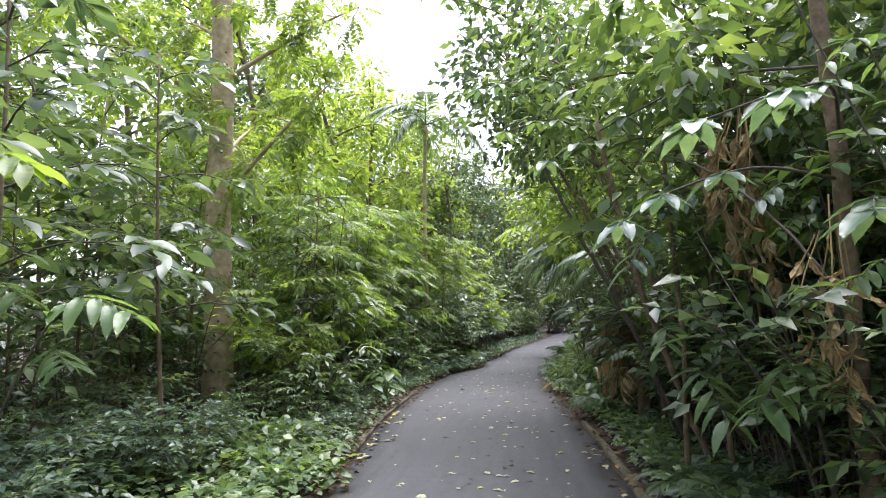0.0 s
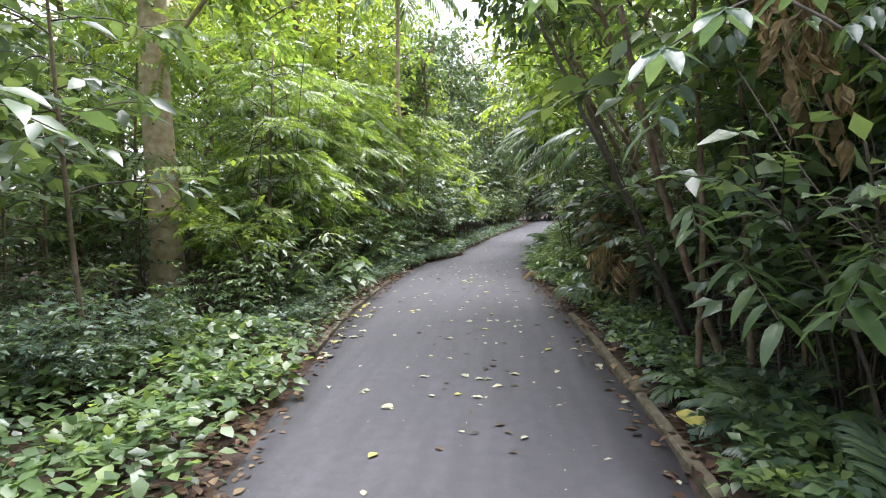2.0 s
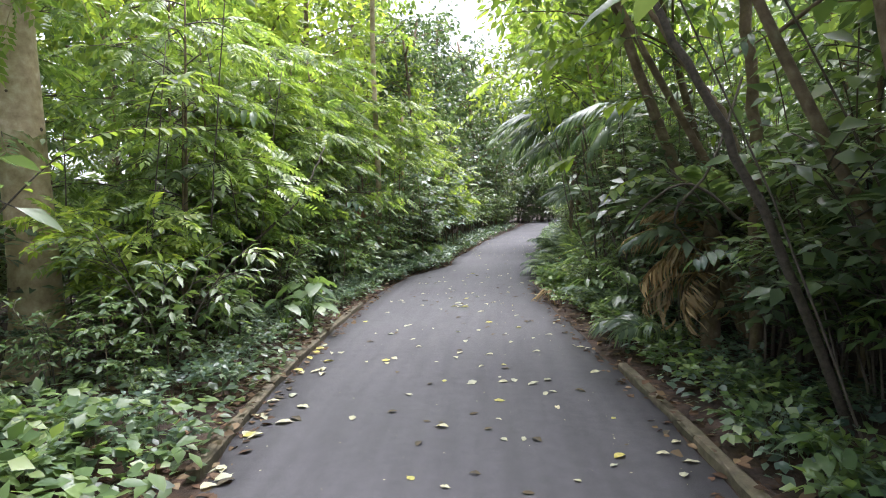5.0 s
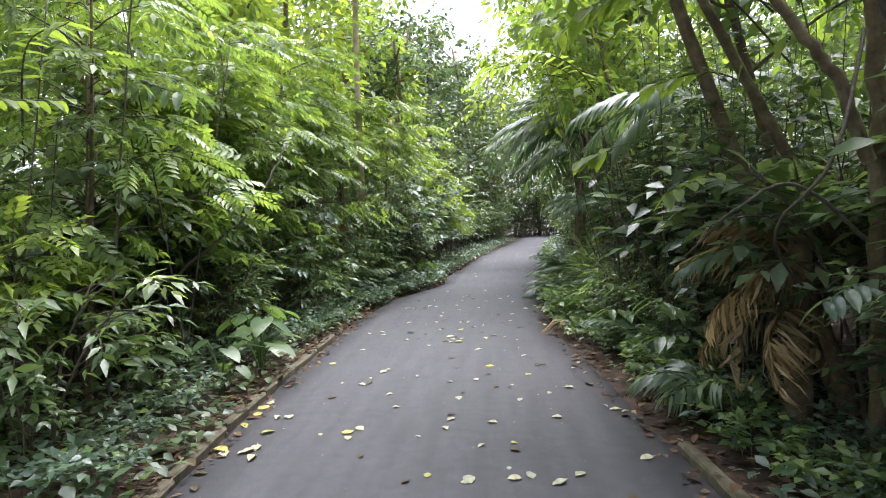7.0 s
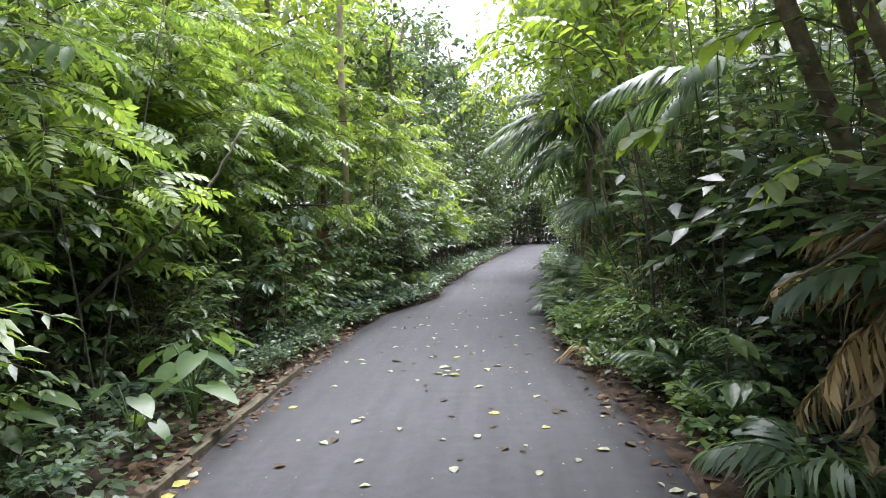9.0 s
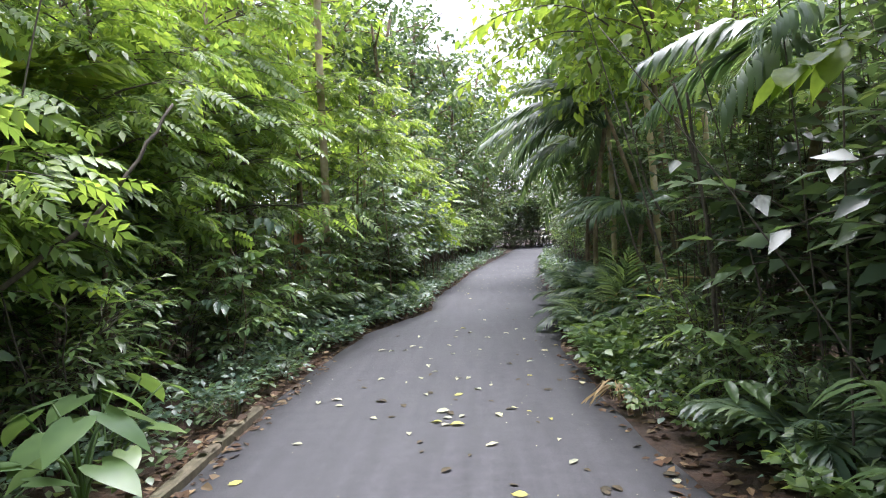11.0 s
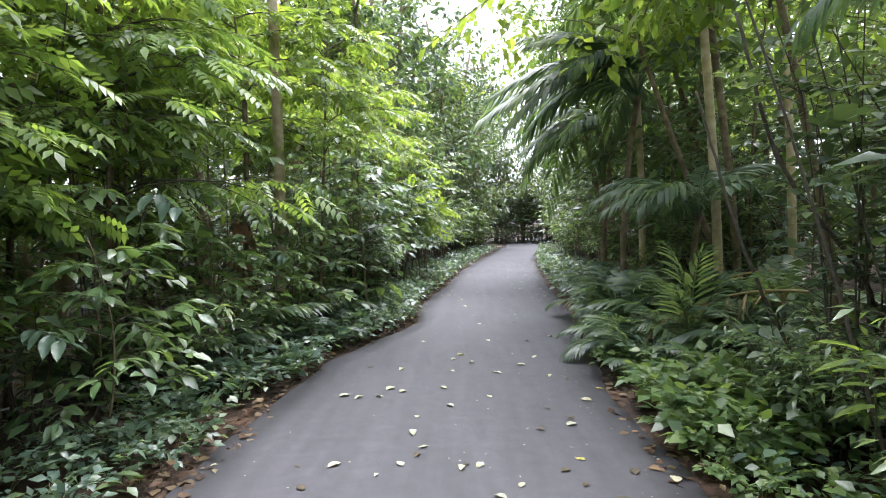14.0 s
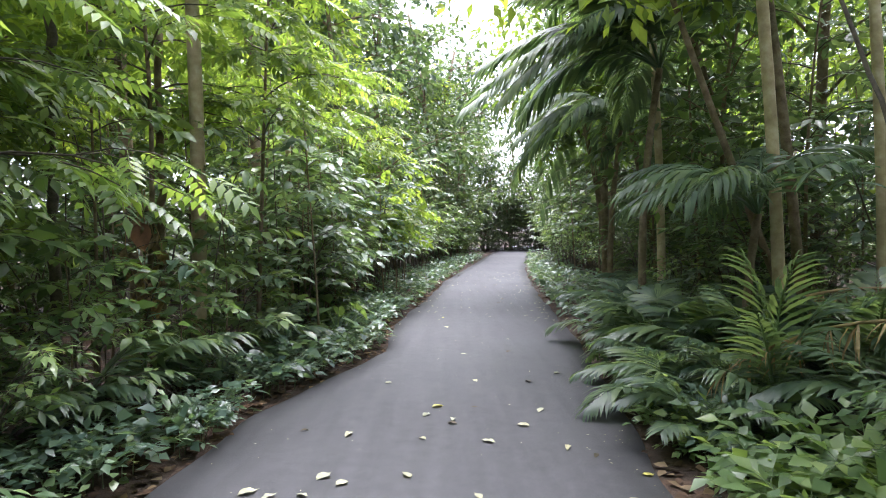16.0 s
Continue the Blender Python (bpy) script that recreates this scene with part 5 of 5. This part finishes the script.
# dead leaves hanging in the thicket
DEAD = []
for k in range(4):
    v, t = big_blade(0.2, 0.5, 6, 0.06, 0.05)
    v = v + np.random.default_rng(40 + k).normal(0, 0.025, v.shape) * (v[:, 1:2] > 0)
    v[:, 2] += 0.25 * np.abs(v[:, 0])
    DEAD.append(mesh_of("dead_leaf", v, t, M_DRY, False))


def dead_cluster(label, x, y, z0, z1, spread, strands, leaves, size):
    ob = thing("dead_leaf_cluster", label, "dead leaves", "hanging dead leaves", m=pose(x, y, z1))
    for k in range(strands):
        a, b = rng.normal(0, spread, 2), rng.normal(0, spread, 2)
        P = spline([(a[0] * 0.4, a[1] * 0.4, rng.uniform(0, 0.3)), (a[0], a[1], (z0 - z1) * 0.4), (b[0], b[1], (z0 - z1) * rng.uniform(0.8, 1.05))], 12)
        part("strand", mesh_of("strand", *tube(P, np.linspace(0.006, 0.003, 12), 4), M_DRY), ob)
        for i in range(leaves):
            q = P[rng.integers(2, 12)]
            d = (rng.normal(0, 0.4), rng.normal(0, 0.4), -1)
            part("dead_leaf", DEAD[(k + i) % 4], ob, "", leaf_pose(q, d, size * rng.uniform(0.6, 1.2), (rng.normal(), rng.normal(), 0.1)))
    return ob


dead_cluster("brown withered leaves hanging on vines", 2.38, 7.0, 1.85, 3.1, 0.17, 10, 8, 0.2)
dead_cluster("brown withered leaves hanging on vines", 2.45, 5.9, 1.1, 2.0, 0.13, 6, 5, 0.18)
dead_cluster("brown withered leaves hanging from a stem", -2.85, 20.6, 0.7, 1.5, 0.12, 6, 5, 0.22)
part("dead_leaf", mesh_of("dead_leaf", *big_blade(0.36, 0.2), M_RED, True), dead_cluster("one reddish withered leaf on a hanging strand", -2.8, 20.5, 1.15, 1.5, 0.03, 2, 1, 0.16), "pale red withered leaf", leaf_pose((0, 0, -0.05), (0.15, -0.3, -1), 0.26, (0, -1, 0.2)))


def ragged(me, amount, seed):
    """The mesh with its points strayed a little, as leaves that shrank while they dried."""
    co = np.empty(len(me.vertices) * 3, np.float32)
    me.vertices.foreach_get("co", co)
    co += np.random.default_rng(int(seed * 10)).normal(0, amount, len(co)).astype(np.float32)
    me.vertices.foreach_set("co", co)
    return me


def dead_palm(rg):
    """A low palm: dry fronds arch towards the path, a green one between them, shreds hang below."""
    out = [("trunk", mesh_of("palm_trunk", *tube([(0, 0, -0.1), (0, 0, 0.9), (0.02, 0, 1.75)], [0.12, 0.1, 0.09], 9), M_BARK), "", None)]
    dry = [ragged(frond(rg, 1.0 * k, 30, slim(0.024, 0.6, 0.02), 0.32, 0.7, M_DRY, 0.55, 0.42), 0.01, 50 + k) for k in (1, 0.8, 1.1)]
    green = [frond(rg, 1.15, 22, WIDE, 0.36, 0.7, M_PALM, 0.6) for _ in range(2)]
    for tip, roll, turn, z in ((38, 20, 84, 1.1), (16, 28, 95, 1.0), (-2, 15, 106, 0.85), (22, -12, 130, 0.9), (-28, 30, 125, 0.75), (-22, -20, 75, 0.7)):
        out.append(("dead_frond", dry[len(out) % 3], "dry brown hanging frond", pose(0, 0, z + 0.35, tip, roll, turn)))
    for tip, turn, z in ((14, 98, 0.95), (45, 60, 1.2), (50, 150, 1.2), (40, 250, 1.2), (40, 330, 1.2)):
        out.append(("frond", green[len(out) % 2], "", pose(0.02, 0, z + 0.35, tip, 0, turn)))
    for i in range(14):
        out.append(("dead_leaf", DEAD[i % 4], "dry brown hanging leaf", leaf_pose((rg.uniform(-0.7, 0.2), rg.normal(-0.2, 0.2), rg.uniform(0.5, 1.05)), (rg.normal(-0.2, 0.3), rg.normal(0, 0.3), -1), rg.uniform(0.14, 0.26), (1, rg.normal(), 0.1))))
    return out


one("dead_palm", "low palm with dry brown arching fronds", "palm", dead_palm, at(2.42, 12.35, 0, 0.85), 9)


def arching_palm(h, length, pairs, leaflet, width, arch, fronds, r=0.05, mat=M_BARK, leaf=M_PALM):
    """A palm whose fronds point as told: turn, tip, share of the length."""
    def make(rg):
        P = arc((0, 0, -0.1), (0.06 * h, 0.0, h), (-0.03 * h, 0.02, 0), 14)
        out = []
        if h > 0.3:
            out.append(("trunk", mesh_of("palm_trunk", *tube(P, np.linspace(r, r * 0.8, 14) * (1 + 0.07 * (np.arange(14) % 2)), 9), mat), "", None))
        for turn, tip, k in fronds:
            out.append(("frond", frond(rg, length * k, pairs, leaflet, width, arch * rg.uniform(0.9, 1.1), leaf, 0.6, 0.32), "", pose(P[-1][0], P[-1][1], max(0.02, h), tip, 0, turn)))
        return out
    return make


ROUND = [(137.5 * i, 10 + (i * 17) % 45, 0.85 + 0.05 * (i % 4)) for i in range(7)]
STRAP = slim(0.062, 0.35, 0.035)
one("palm", "slender palm with long arching fronds over the path", "palm", arching_palm(3.35, 2.2, 34, STRAP, 0.55, 0.95, [(80, 30, 1.0), (105, 12, 1.0), (60, 10, 0.9), (120, 40, 0.95), (92, 48, 0.9)] + ROUND), at(2.35, 22.6), 31)
one("palm", "slender palm with long arching fronds over the path", "palm", arching_palm(3.0, 2.0, 32, STRAP, 0.5, 1.0, [(85, 20, 1.0), (110, 30, 1.0), (65, 35, 0.9)] + ROUND), at(2.7, 25.4), 32)
one("palm", "palm with glossy drooping fronds beside the path", "palm", arching_palm(2.6, 1.45, 22, slim(0.075, 0.5, 0.04), 0.42, 0.95, [(95, 25, 1.0), (125, 10, 0.95), (70, 30, 0.95)] + ROUND[:5], 0.045), at(2.5, 15.4), 33)
one("palm", "palm with arching feathered fronds on a short stem", "palm", arching_palm(1.5, 1.35, 24, slim(0.058, 0.4, 0.03), 0.36, 0.8, [(95, 25, 1.0), (130, 15, 1.0), (70, 30, 0.9)] + ROUND, 0.04), at(2.5, 20.3), 40)
one("palm", "young palm with upright fronds and broad leaflets", "palm", arching_palm(0.25, 1.1, 16, slim(0.062, 0.4, 0.03), 0.27, 0.35, [(100, 60, 1.0), (190, 64, 1.0), (140, 42, 0.8), (60, 50, 0.8), (250, 50, 0.8), (110, 20, 0.6)], 0.025), at(1.95, 18.85), 34)
one("palm", "low palm with broad glossy leaflets at the edge of the path", "palm", arching_palm(0.1, 0.66, 11, slim(0.07, 0.5, 0.04), 0.27, 0.7, [(100, 30, 1.0), (130, 24, 0.9), (70, 25, 0.9), (170, 40, 0.9), (20, 40, 0.8)], 0.03), at(1.86, 12.5), 35)
one("palm", "low palm with broad glossy leaflets beside the path", "palm", arching_palm(0.1, 0.95, 13, slim(0.08, 0.4, 0.04), 0.34, 0.6, [(-80, 30, 1.0), (-110, 40, 0.9), (-40, 30, 0.9), (-150, 45, 0.9)], 0.03), at(-2.45, 19.75), 36)
one("palm", "palm with fronds of bright yellow-green leaflets", "palm", arching_palm(2.3, 1.5, 20, slim(0.08, 0.3, 0.03), 0.4, 0.6, [(-95, 30, 1.0), (-140, 35, 1.0), (-60, 40, 0.9), (180, 40, 1.0)] + ROUND[:4], 0.05, M_BARK, M_BRIGHT), at(-3.9, 15.4), 37)
low_palm.put(2.2, 6.5, 0.34)
low_palm.put(2.45, 7.5, 0.42)
fan_palm.put(-3.3, 14.6, 0.8)
fan_palm.put(1.95, 21.0, 1.1)
low_palm.put(2.15, 7.0, 0.42)
low_palm.put(2.1, 8.3, 0.36)
low_palm.put(2.3, 5.9, 0.45)
low_palm.put(-2.6, 19.0, 0.55)
low_palm.put(-2.0, 21.6, 0.6)
low_palm.put(-3.2, 18.0, 0.6)
low_palm.put(1.9, 14.2, 0.5)
low_palm.put(2.3, 20.3, 0.85)
low_palm.put(3.0, 19.4, 0.8)
low_palm.put(1.95, 20.8, 0.62)
low_palm.put(2.1, 22.2, 0.8)
low_palm.put(2.05, 19.5, 0.6)
low_palm.put(1.55, 18.9, 0.5)
low_palm.put(1.6, 19.7, 0.55)
low_palm.put(1.75, 20.5, 0.55)
low_palm.put(2.6, 18.4, 0.75)
low_palm.put(2.6, 17.6, 0.45)
strip(low_dark, -1, 16, 22, 0.4, 0.15, 0.6, 0.55, 0.8)
strip(low_plant, 1, 15, 21, 0.4, 0.2, 0.5, 0.5, 0.75)
taro.put(-2.0, 13.65, 1.0)
taro.put(-2.3, 14.35, 0.95)
taro.put(-2.15, 13.1, 0.7)
taro.put(-2.7, 12.7, 0.85)
taro.put(-1.35, 22.1, 0.8)
taro.put(-1.7, 23.0, 0.8)
taro.put(1.95, 9.3, 0.5)


def dry_tuft(rg):
    """Dry blades fallen together in a tuft."""
    tpl = slim(0.032, 0.4, 0.02)
    out = []
    ms = [mesh_of("dry_blade", *stamp(tpl, [(0, 0, 0)], [(0, 1, 0.25)], [s]), M_DRY, False) for s in (0.44, 0.34, 0.52)]
    for i in range(22):
        out.append(("dry_blade", ms[i % 3], "", pose(rg.normal(0, 0.05), rg.normal(0, 0.05), rg.uniform(0.3, 0.42), rg.uniform(-62, -18), rg.uniform(-40, 40), rg.uniform(20, 260))))
    return out


one("dry_palm_tuft", "tuft of dry brown palm blades beside the path", "dead palm leaf", dry_tuft, at(1.14, 15.7, 0, 0.64), 5)


def dry_frond_make(rg):
    u = np.linspace(0, 1, 9)
    P = np.stack([0.04 * np.sin(u * 4), 1.3 * u, 0.35 * u - 0.5 * u * u], 1)
    out = [("rachis", mesh_of("rachis", *tube(P, np.linspace(0.016, 0.004, 9), 5), M_DRY), "", None)]
    ms = [mesh_of("leaflet", *slim(w, 0.5), M_DRY, False) for w in (0.035, 0.028)]
    for i in range(44):
        q = P[1 + i % 8]
        d = (rg.choice([-1, 1]) * rg.uniform(0.3, 1.0), rg.uniform(0.2, 1.0), rg.uniform(-1.1, 0.1))
        out.append(("leaflet", ms[i % 2], "", leaf_pose(q, d, rg.uniform(0.16, 0.32), (rg.normal(0, 0.4), rg.normal(0, 0.4), 1))))
    return out


one("fallen_frond", "dry brown fallen palm frond over the plants", "dead palm leaf", dry_frond_make, pose(2.9, 18.6, 0.75, -8, 10, 75), 8)
one("fallen_frond", "dry brown fallen palm frond over the plants", "dead palm leaf", dry_frond_make, pose(3.3, 19.6, 0.85, -12, 0, 60), 9)
stem_thing("log", "rotting brown log on the forest floor", "log", [(-3.6, 9.3, 0.06), (-3.0, 9.6, 0.1), (-2.45, 9.95, 0.07)], 0.08, 0.05, M_BARK)

# ---- kerbs ----


def kerb(side, y0, y1, label):
    ob = tagged(new("kerb"), label, "kerb", kind="structure")
    ln = 0.9
    sec = [(0, -0.1), (0, 0.03), (0.012, 0.042), (0.075, 0.044), (0.088, 0.03), (0.088, -0.1)]
    v, t = [], []
    nseg = 5
    rg = np.random.default_rng(3)
    for j in range(nseg):
        for x, z in sec:
            v.append((x + rg.normal(0, 0.003), (ln - 0.012) * j / (nseg - 1), z + rg.normal(0, 0.003)))
    k = len(sec)
    for j in range(nseg - 1):
        for i in range(k - 1):
            a = j * k + i
            t += [(a, a + 1, a + k + 1), (a, a + k + 1, a + k)]
    for b in (0, (nseg - 1) * k):
        t += [(b, b + i, b + i + 1) for i in range(1, k - 1)]
    me = mesh_of("kerbstone", np.array(v), np.array(t), M_KERB, False)
    y = y0
    while y < y1:
        x0, x1 = edge(y, side), edge(y + ln, side)
        a = math.degrees(math.atan2(-(x1 - x0), ln))
        off = 0.02 if side > 0 else -0.108
        part("kerbstone", me, ob, "", pose(x0 + off, y, float(rise(y)) - 0.012 + rng.normal(0, 0.004), 0, rng.normal(0, 0.4), a))
        y += ln


kerb(1, 1.0, 11.2, "mossy weathered concrete edging of the path")
kerb(-1, 9.4, 15.0, "mossy weathered concrete edging of the path")

# ---- fallen leaves on the asphalt ----


def curled(seed, w, curl, arch):
    rg = np.random.default_rng(seed)
    ys = np.linspace(0, 1, 6)
    prof = np.sin(np.pi * np.clip(0.04 + 0.96 * ys, 0, 1) ** 0.85) ** 0.8
    v = []
    for i, y in enumerate(ys):
        for k in (-1, 0, 1):
            v.append((k * w * prof[i] * (1 - 0.25 * abs(curl)), y - 0.5, curl * abs(k) * prof[i] * rg.uniform(0.6, 1.3) + arch * math.sin(math.pi * y) + rg.normal(0, 0.015)))
    v.append((0.03, -0.72, arch * 0.3))
    v = np.array(v)
    v[:, 2] -= v[:, 2].min()
    t = []
    for i in range(5):
        for k in range(2):
            a = i * 3 + k
            t += [(a, a + 1, a + 4), (a, a + 4, a + 3)]
    t.append((18, 2, 1))
    return v, np.array(t)


PALE_LEAF = [mesh_of("fallen_leaf", *curled(60 + k, (0.3, 0.36, 0.26, 0.4)[k], (0.09, -0.08, 0.14, 0.05)[k], (0.02, 0.16, 0.05, 0.1)[k]), M_FALLEN, True) for k in range(4)]
DARK_LEAF = [mesh_of("fallen_leaf", *curled(70 + k, (0.28, 0.34, 0.3)[k], (0.15, 0.1, -0.1)[k], (0.03, 0.06, 0.12)[k]), M_FALLEN_DARK, True) for k in range(3)]
YELLOW_LEAF = [mesh_of("fallen_leaf", *curled(80 + k, (0.34, 0.4)[k], (0.12, -0.1)[k], (0.04, 0.12)[k]), M_FALLEN_YELLOW, True) for k in range(2)]
KNOWN = [(-0.23, 6.86, "y"), (-0.32, 7.79, "p"), (-0.92, 8.3, "p"), (0.42, 8.54, "p"), (-0.07, 10.17, "p"), (1.5, 8.05, "p"), (0.21, 8.65, "p"), (0.34, 8.55, "p"), (0.66, 8.73, "p"), (1.02, 9.72, "y"), (1.42, 9.67, "p"),
         (-1.4, 10.42, "p"), (-0.32, 7.75, "p"), (-0.77, 12.03, "y"), (0.22, 13.95, "g"), (0.1, 11.23, "p"), (-0.93, 13.29, "p"), (-1.42, 14.18, "g"), (1.17, 11.6, "p"), (0.71, 12.36, "p"), (1.1, 13.32, "d"),
         (-0.81, 13.74, "p"), (0.59, 14.43, "p"), (-0.5, 17.15, "p"), (0.02, 16.17, "p"), (-0.8, 15.83, "d"), (0.58, 17.34, "p"), (0.79, 16.53, "d"), (-1.35, 15.85, "p"), (-1.01, 18.04, "p"), (0.93, 20.73, "p"),
         (-0.26, 17.77, "p"), (-1.14, 18.12, "p"), (0.64, 16.17, "d"), (0.17, 15.4, "p"), (-0.26, 15.5, "p"), (-0.14, 15.16, "y"), (-0.87, 13.35, "d"), (0.45, 11.3, "p"), (0.6, 11.2, "p")]


def fallen(x, y, kind, size):
    me = {"p": PALE_LEAF, "d": DARK_LEAF, "y": YELLOW_LEAF, "g": YELLOW_LEAF}[kind]
    lab = {"p": "pale dry fallen leaf on the asphalt", "d": "dark brown curled leaf on the asphalt", "y": "yellow fallen leaf on the asphalt", "g": "yellow fallen leaf on the asphalt"}[kind]
    ob = new("fallen_leaf", me[int(rng.integers(len(me)))])
    ob.matrix_basis = pose(x, y, path_z(x, y) + 0.004, rng.normal(0, 4), rng.normal(0, 4), rng.uniform(0, 360)) @ Matrix.Scale(size, 4)
    tagged(ob, lab, "leaf", "fallen leaves on the path")


for x, y, k in KNOWN:
    fallen(x, y, k, rng.uniform(0.08, 0.105))
while len([o for o in scene.objects if o.name.startswith("fallen_leaf")]) < 268:
    y = rng.uniform(5.5, 21) if rng.random() < 0.85 else rng.uniform(21, 34)
    if y > 17 and rng.random() < 0.45:
        continue
    l, r = edge(y, -1), edge(y, 1)
    u = np.clip(rng.normal(0.58, 0.24), 0.03, 0.97)
    fallen(l + (r - l) * u, y, rng.choice(["p", "d", "y"], p=[0.58, 0.36, 0.06]), rng.uniform(0.04, 0.09))
for k in range(30):
    y = 9.3 + 3.6 * rng.random()
    fallen(edge(y, -1) + 0.05 + 0.3 * rng.random() ** 2, y, ("p", "p", "d", "y", "p")[k % 5], rng.uniform(0.08, 0.12))
one_leaf = new("fallen_leaf", mesh_of("fallen_leaf", *curled(90, 0.3, 0.1, 0.1), M_FALLEN_YELLOW, True))
one_leaf.matrix_basis = pose(1.79, 7.4, 0.07, 12, -10, 25) @ Matrix.Scale(0.26, 4)
tagged(one_leaf, "large yellow fallen leaf on the kerb", "leaf", "fallen leaves on the path")
# crumbs and specks of leaf on the asphalt
P, D, S = [], [], []
for k in range(800):
    y = rng.uniform(4, 36)
    side = rng.random()
    u = rng.beta(0.7, 0.7) if side < 0.6 else 1 - rng.beta(1, 9)
    l, r = edge(y, -1), edge(y, 1)
    x = l + (r - l) * (0.02 + 0.96 * u)
    P.append((x, y, path_z(x, y) + 0.004))
    a = rng.uniform(0, 6.28)
    D.append((math.cos(a), math.sin(a), rng.normal(0, 0.08)))
    S.append(rng.uniform(0.006, 0.02) if y < 24 else rng.uniform(0.03, 0.06))
tagged(new("leaf_crumbs", mesh_of("leaf_crumbs", *stamp(kite(0.3, 0.05, 0.0), P, D, S), M_FALLEN, False)), "pale crumbs of dry leaves on the asphalt", "leaf litter", kind="stuff")
# brown leaves gathered along both edges
for side, y0, y1, n in ((-1, 6, 18, 420), (1, 6, 18, 300)):
    P, D, S = [], [], []
    for k in range(n):
        y = rng.uniform(y0, y1)
        x = edge(y, side) + side * (rng.random() ** 1.6 * 0.3 - 0.12)
        P.append((x, y, 0.05 + rng.random() * 0.03 if (x - edge(y, side)) * side > 0 else path_z(x, y) + 0.006))
        a = rng.uniform(0, 6.28)
        D.append((math.cos(a), math.sin(a), rng.normal(0, 0.2)))
        S.append(rng.uniform(0.04, 0.1))
    tagged(new("leaf_litter", mesh_of("leaf_litter", *stamp(OVAL, P, D, S, np.array([0, 0, 1.0]) + rng.normal(0, 0.25, (n, 3))), M_LITTER, False)), "brown and yellowish leaves along the edge of the path", "leaf litter", kind="stuff")
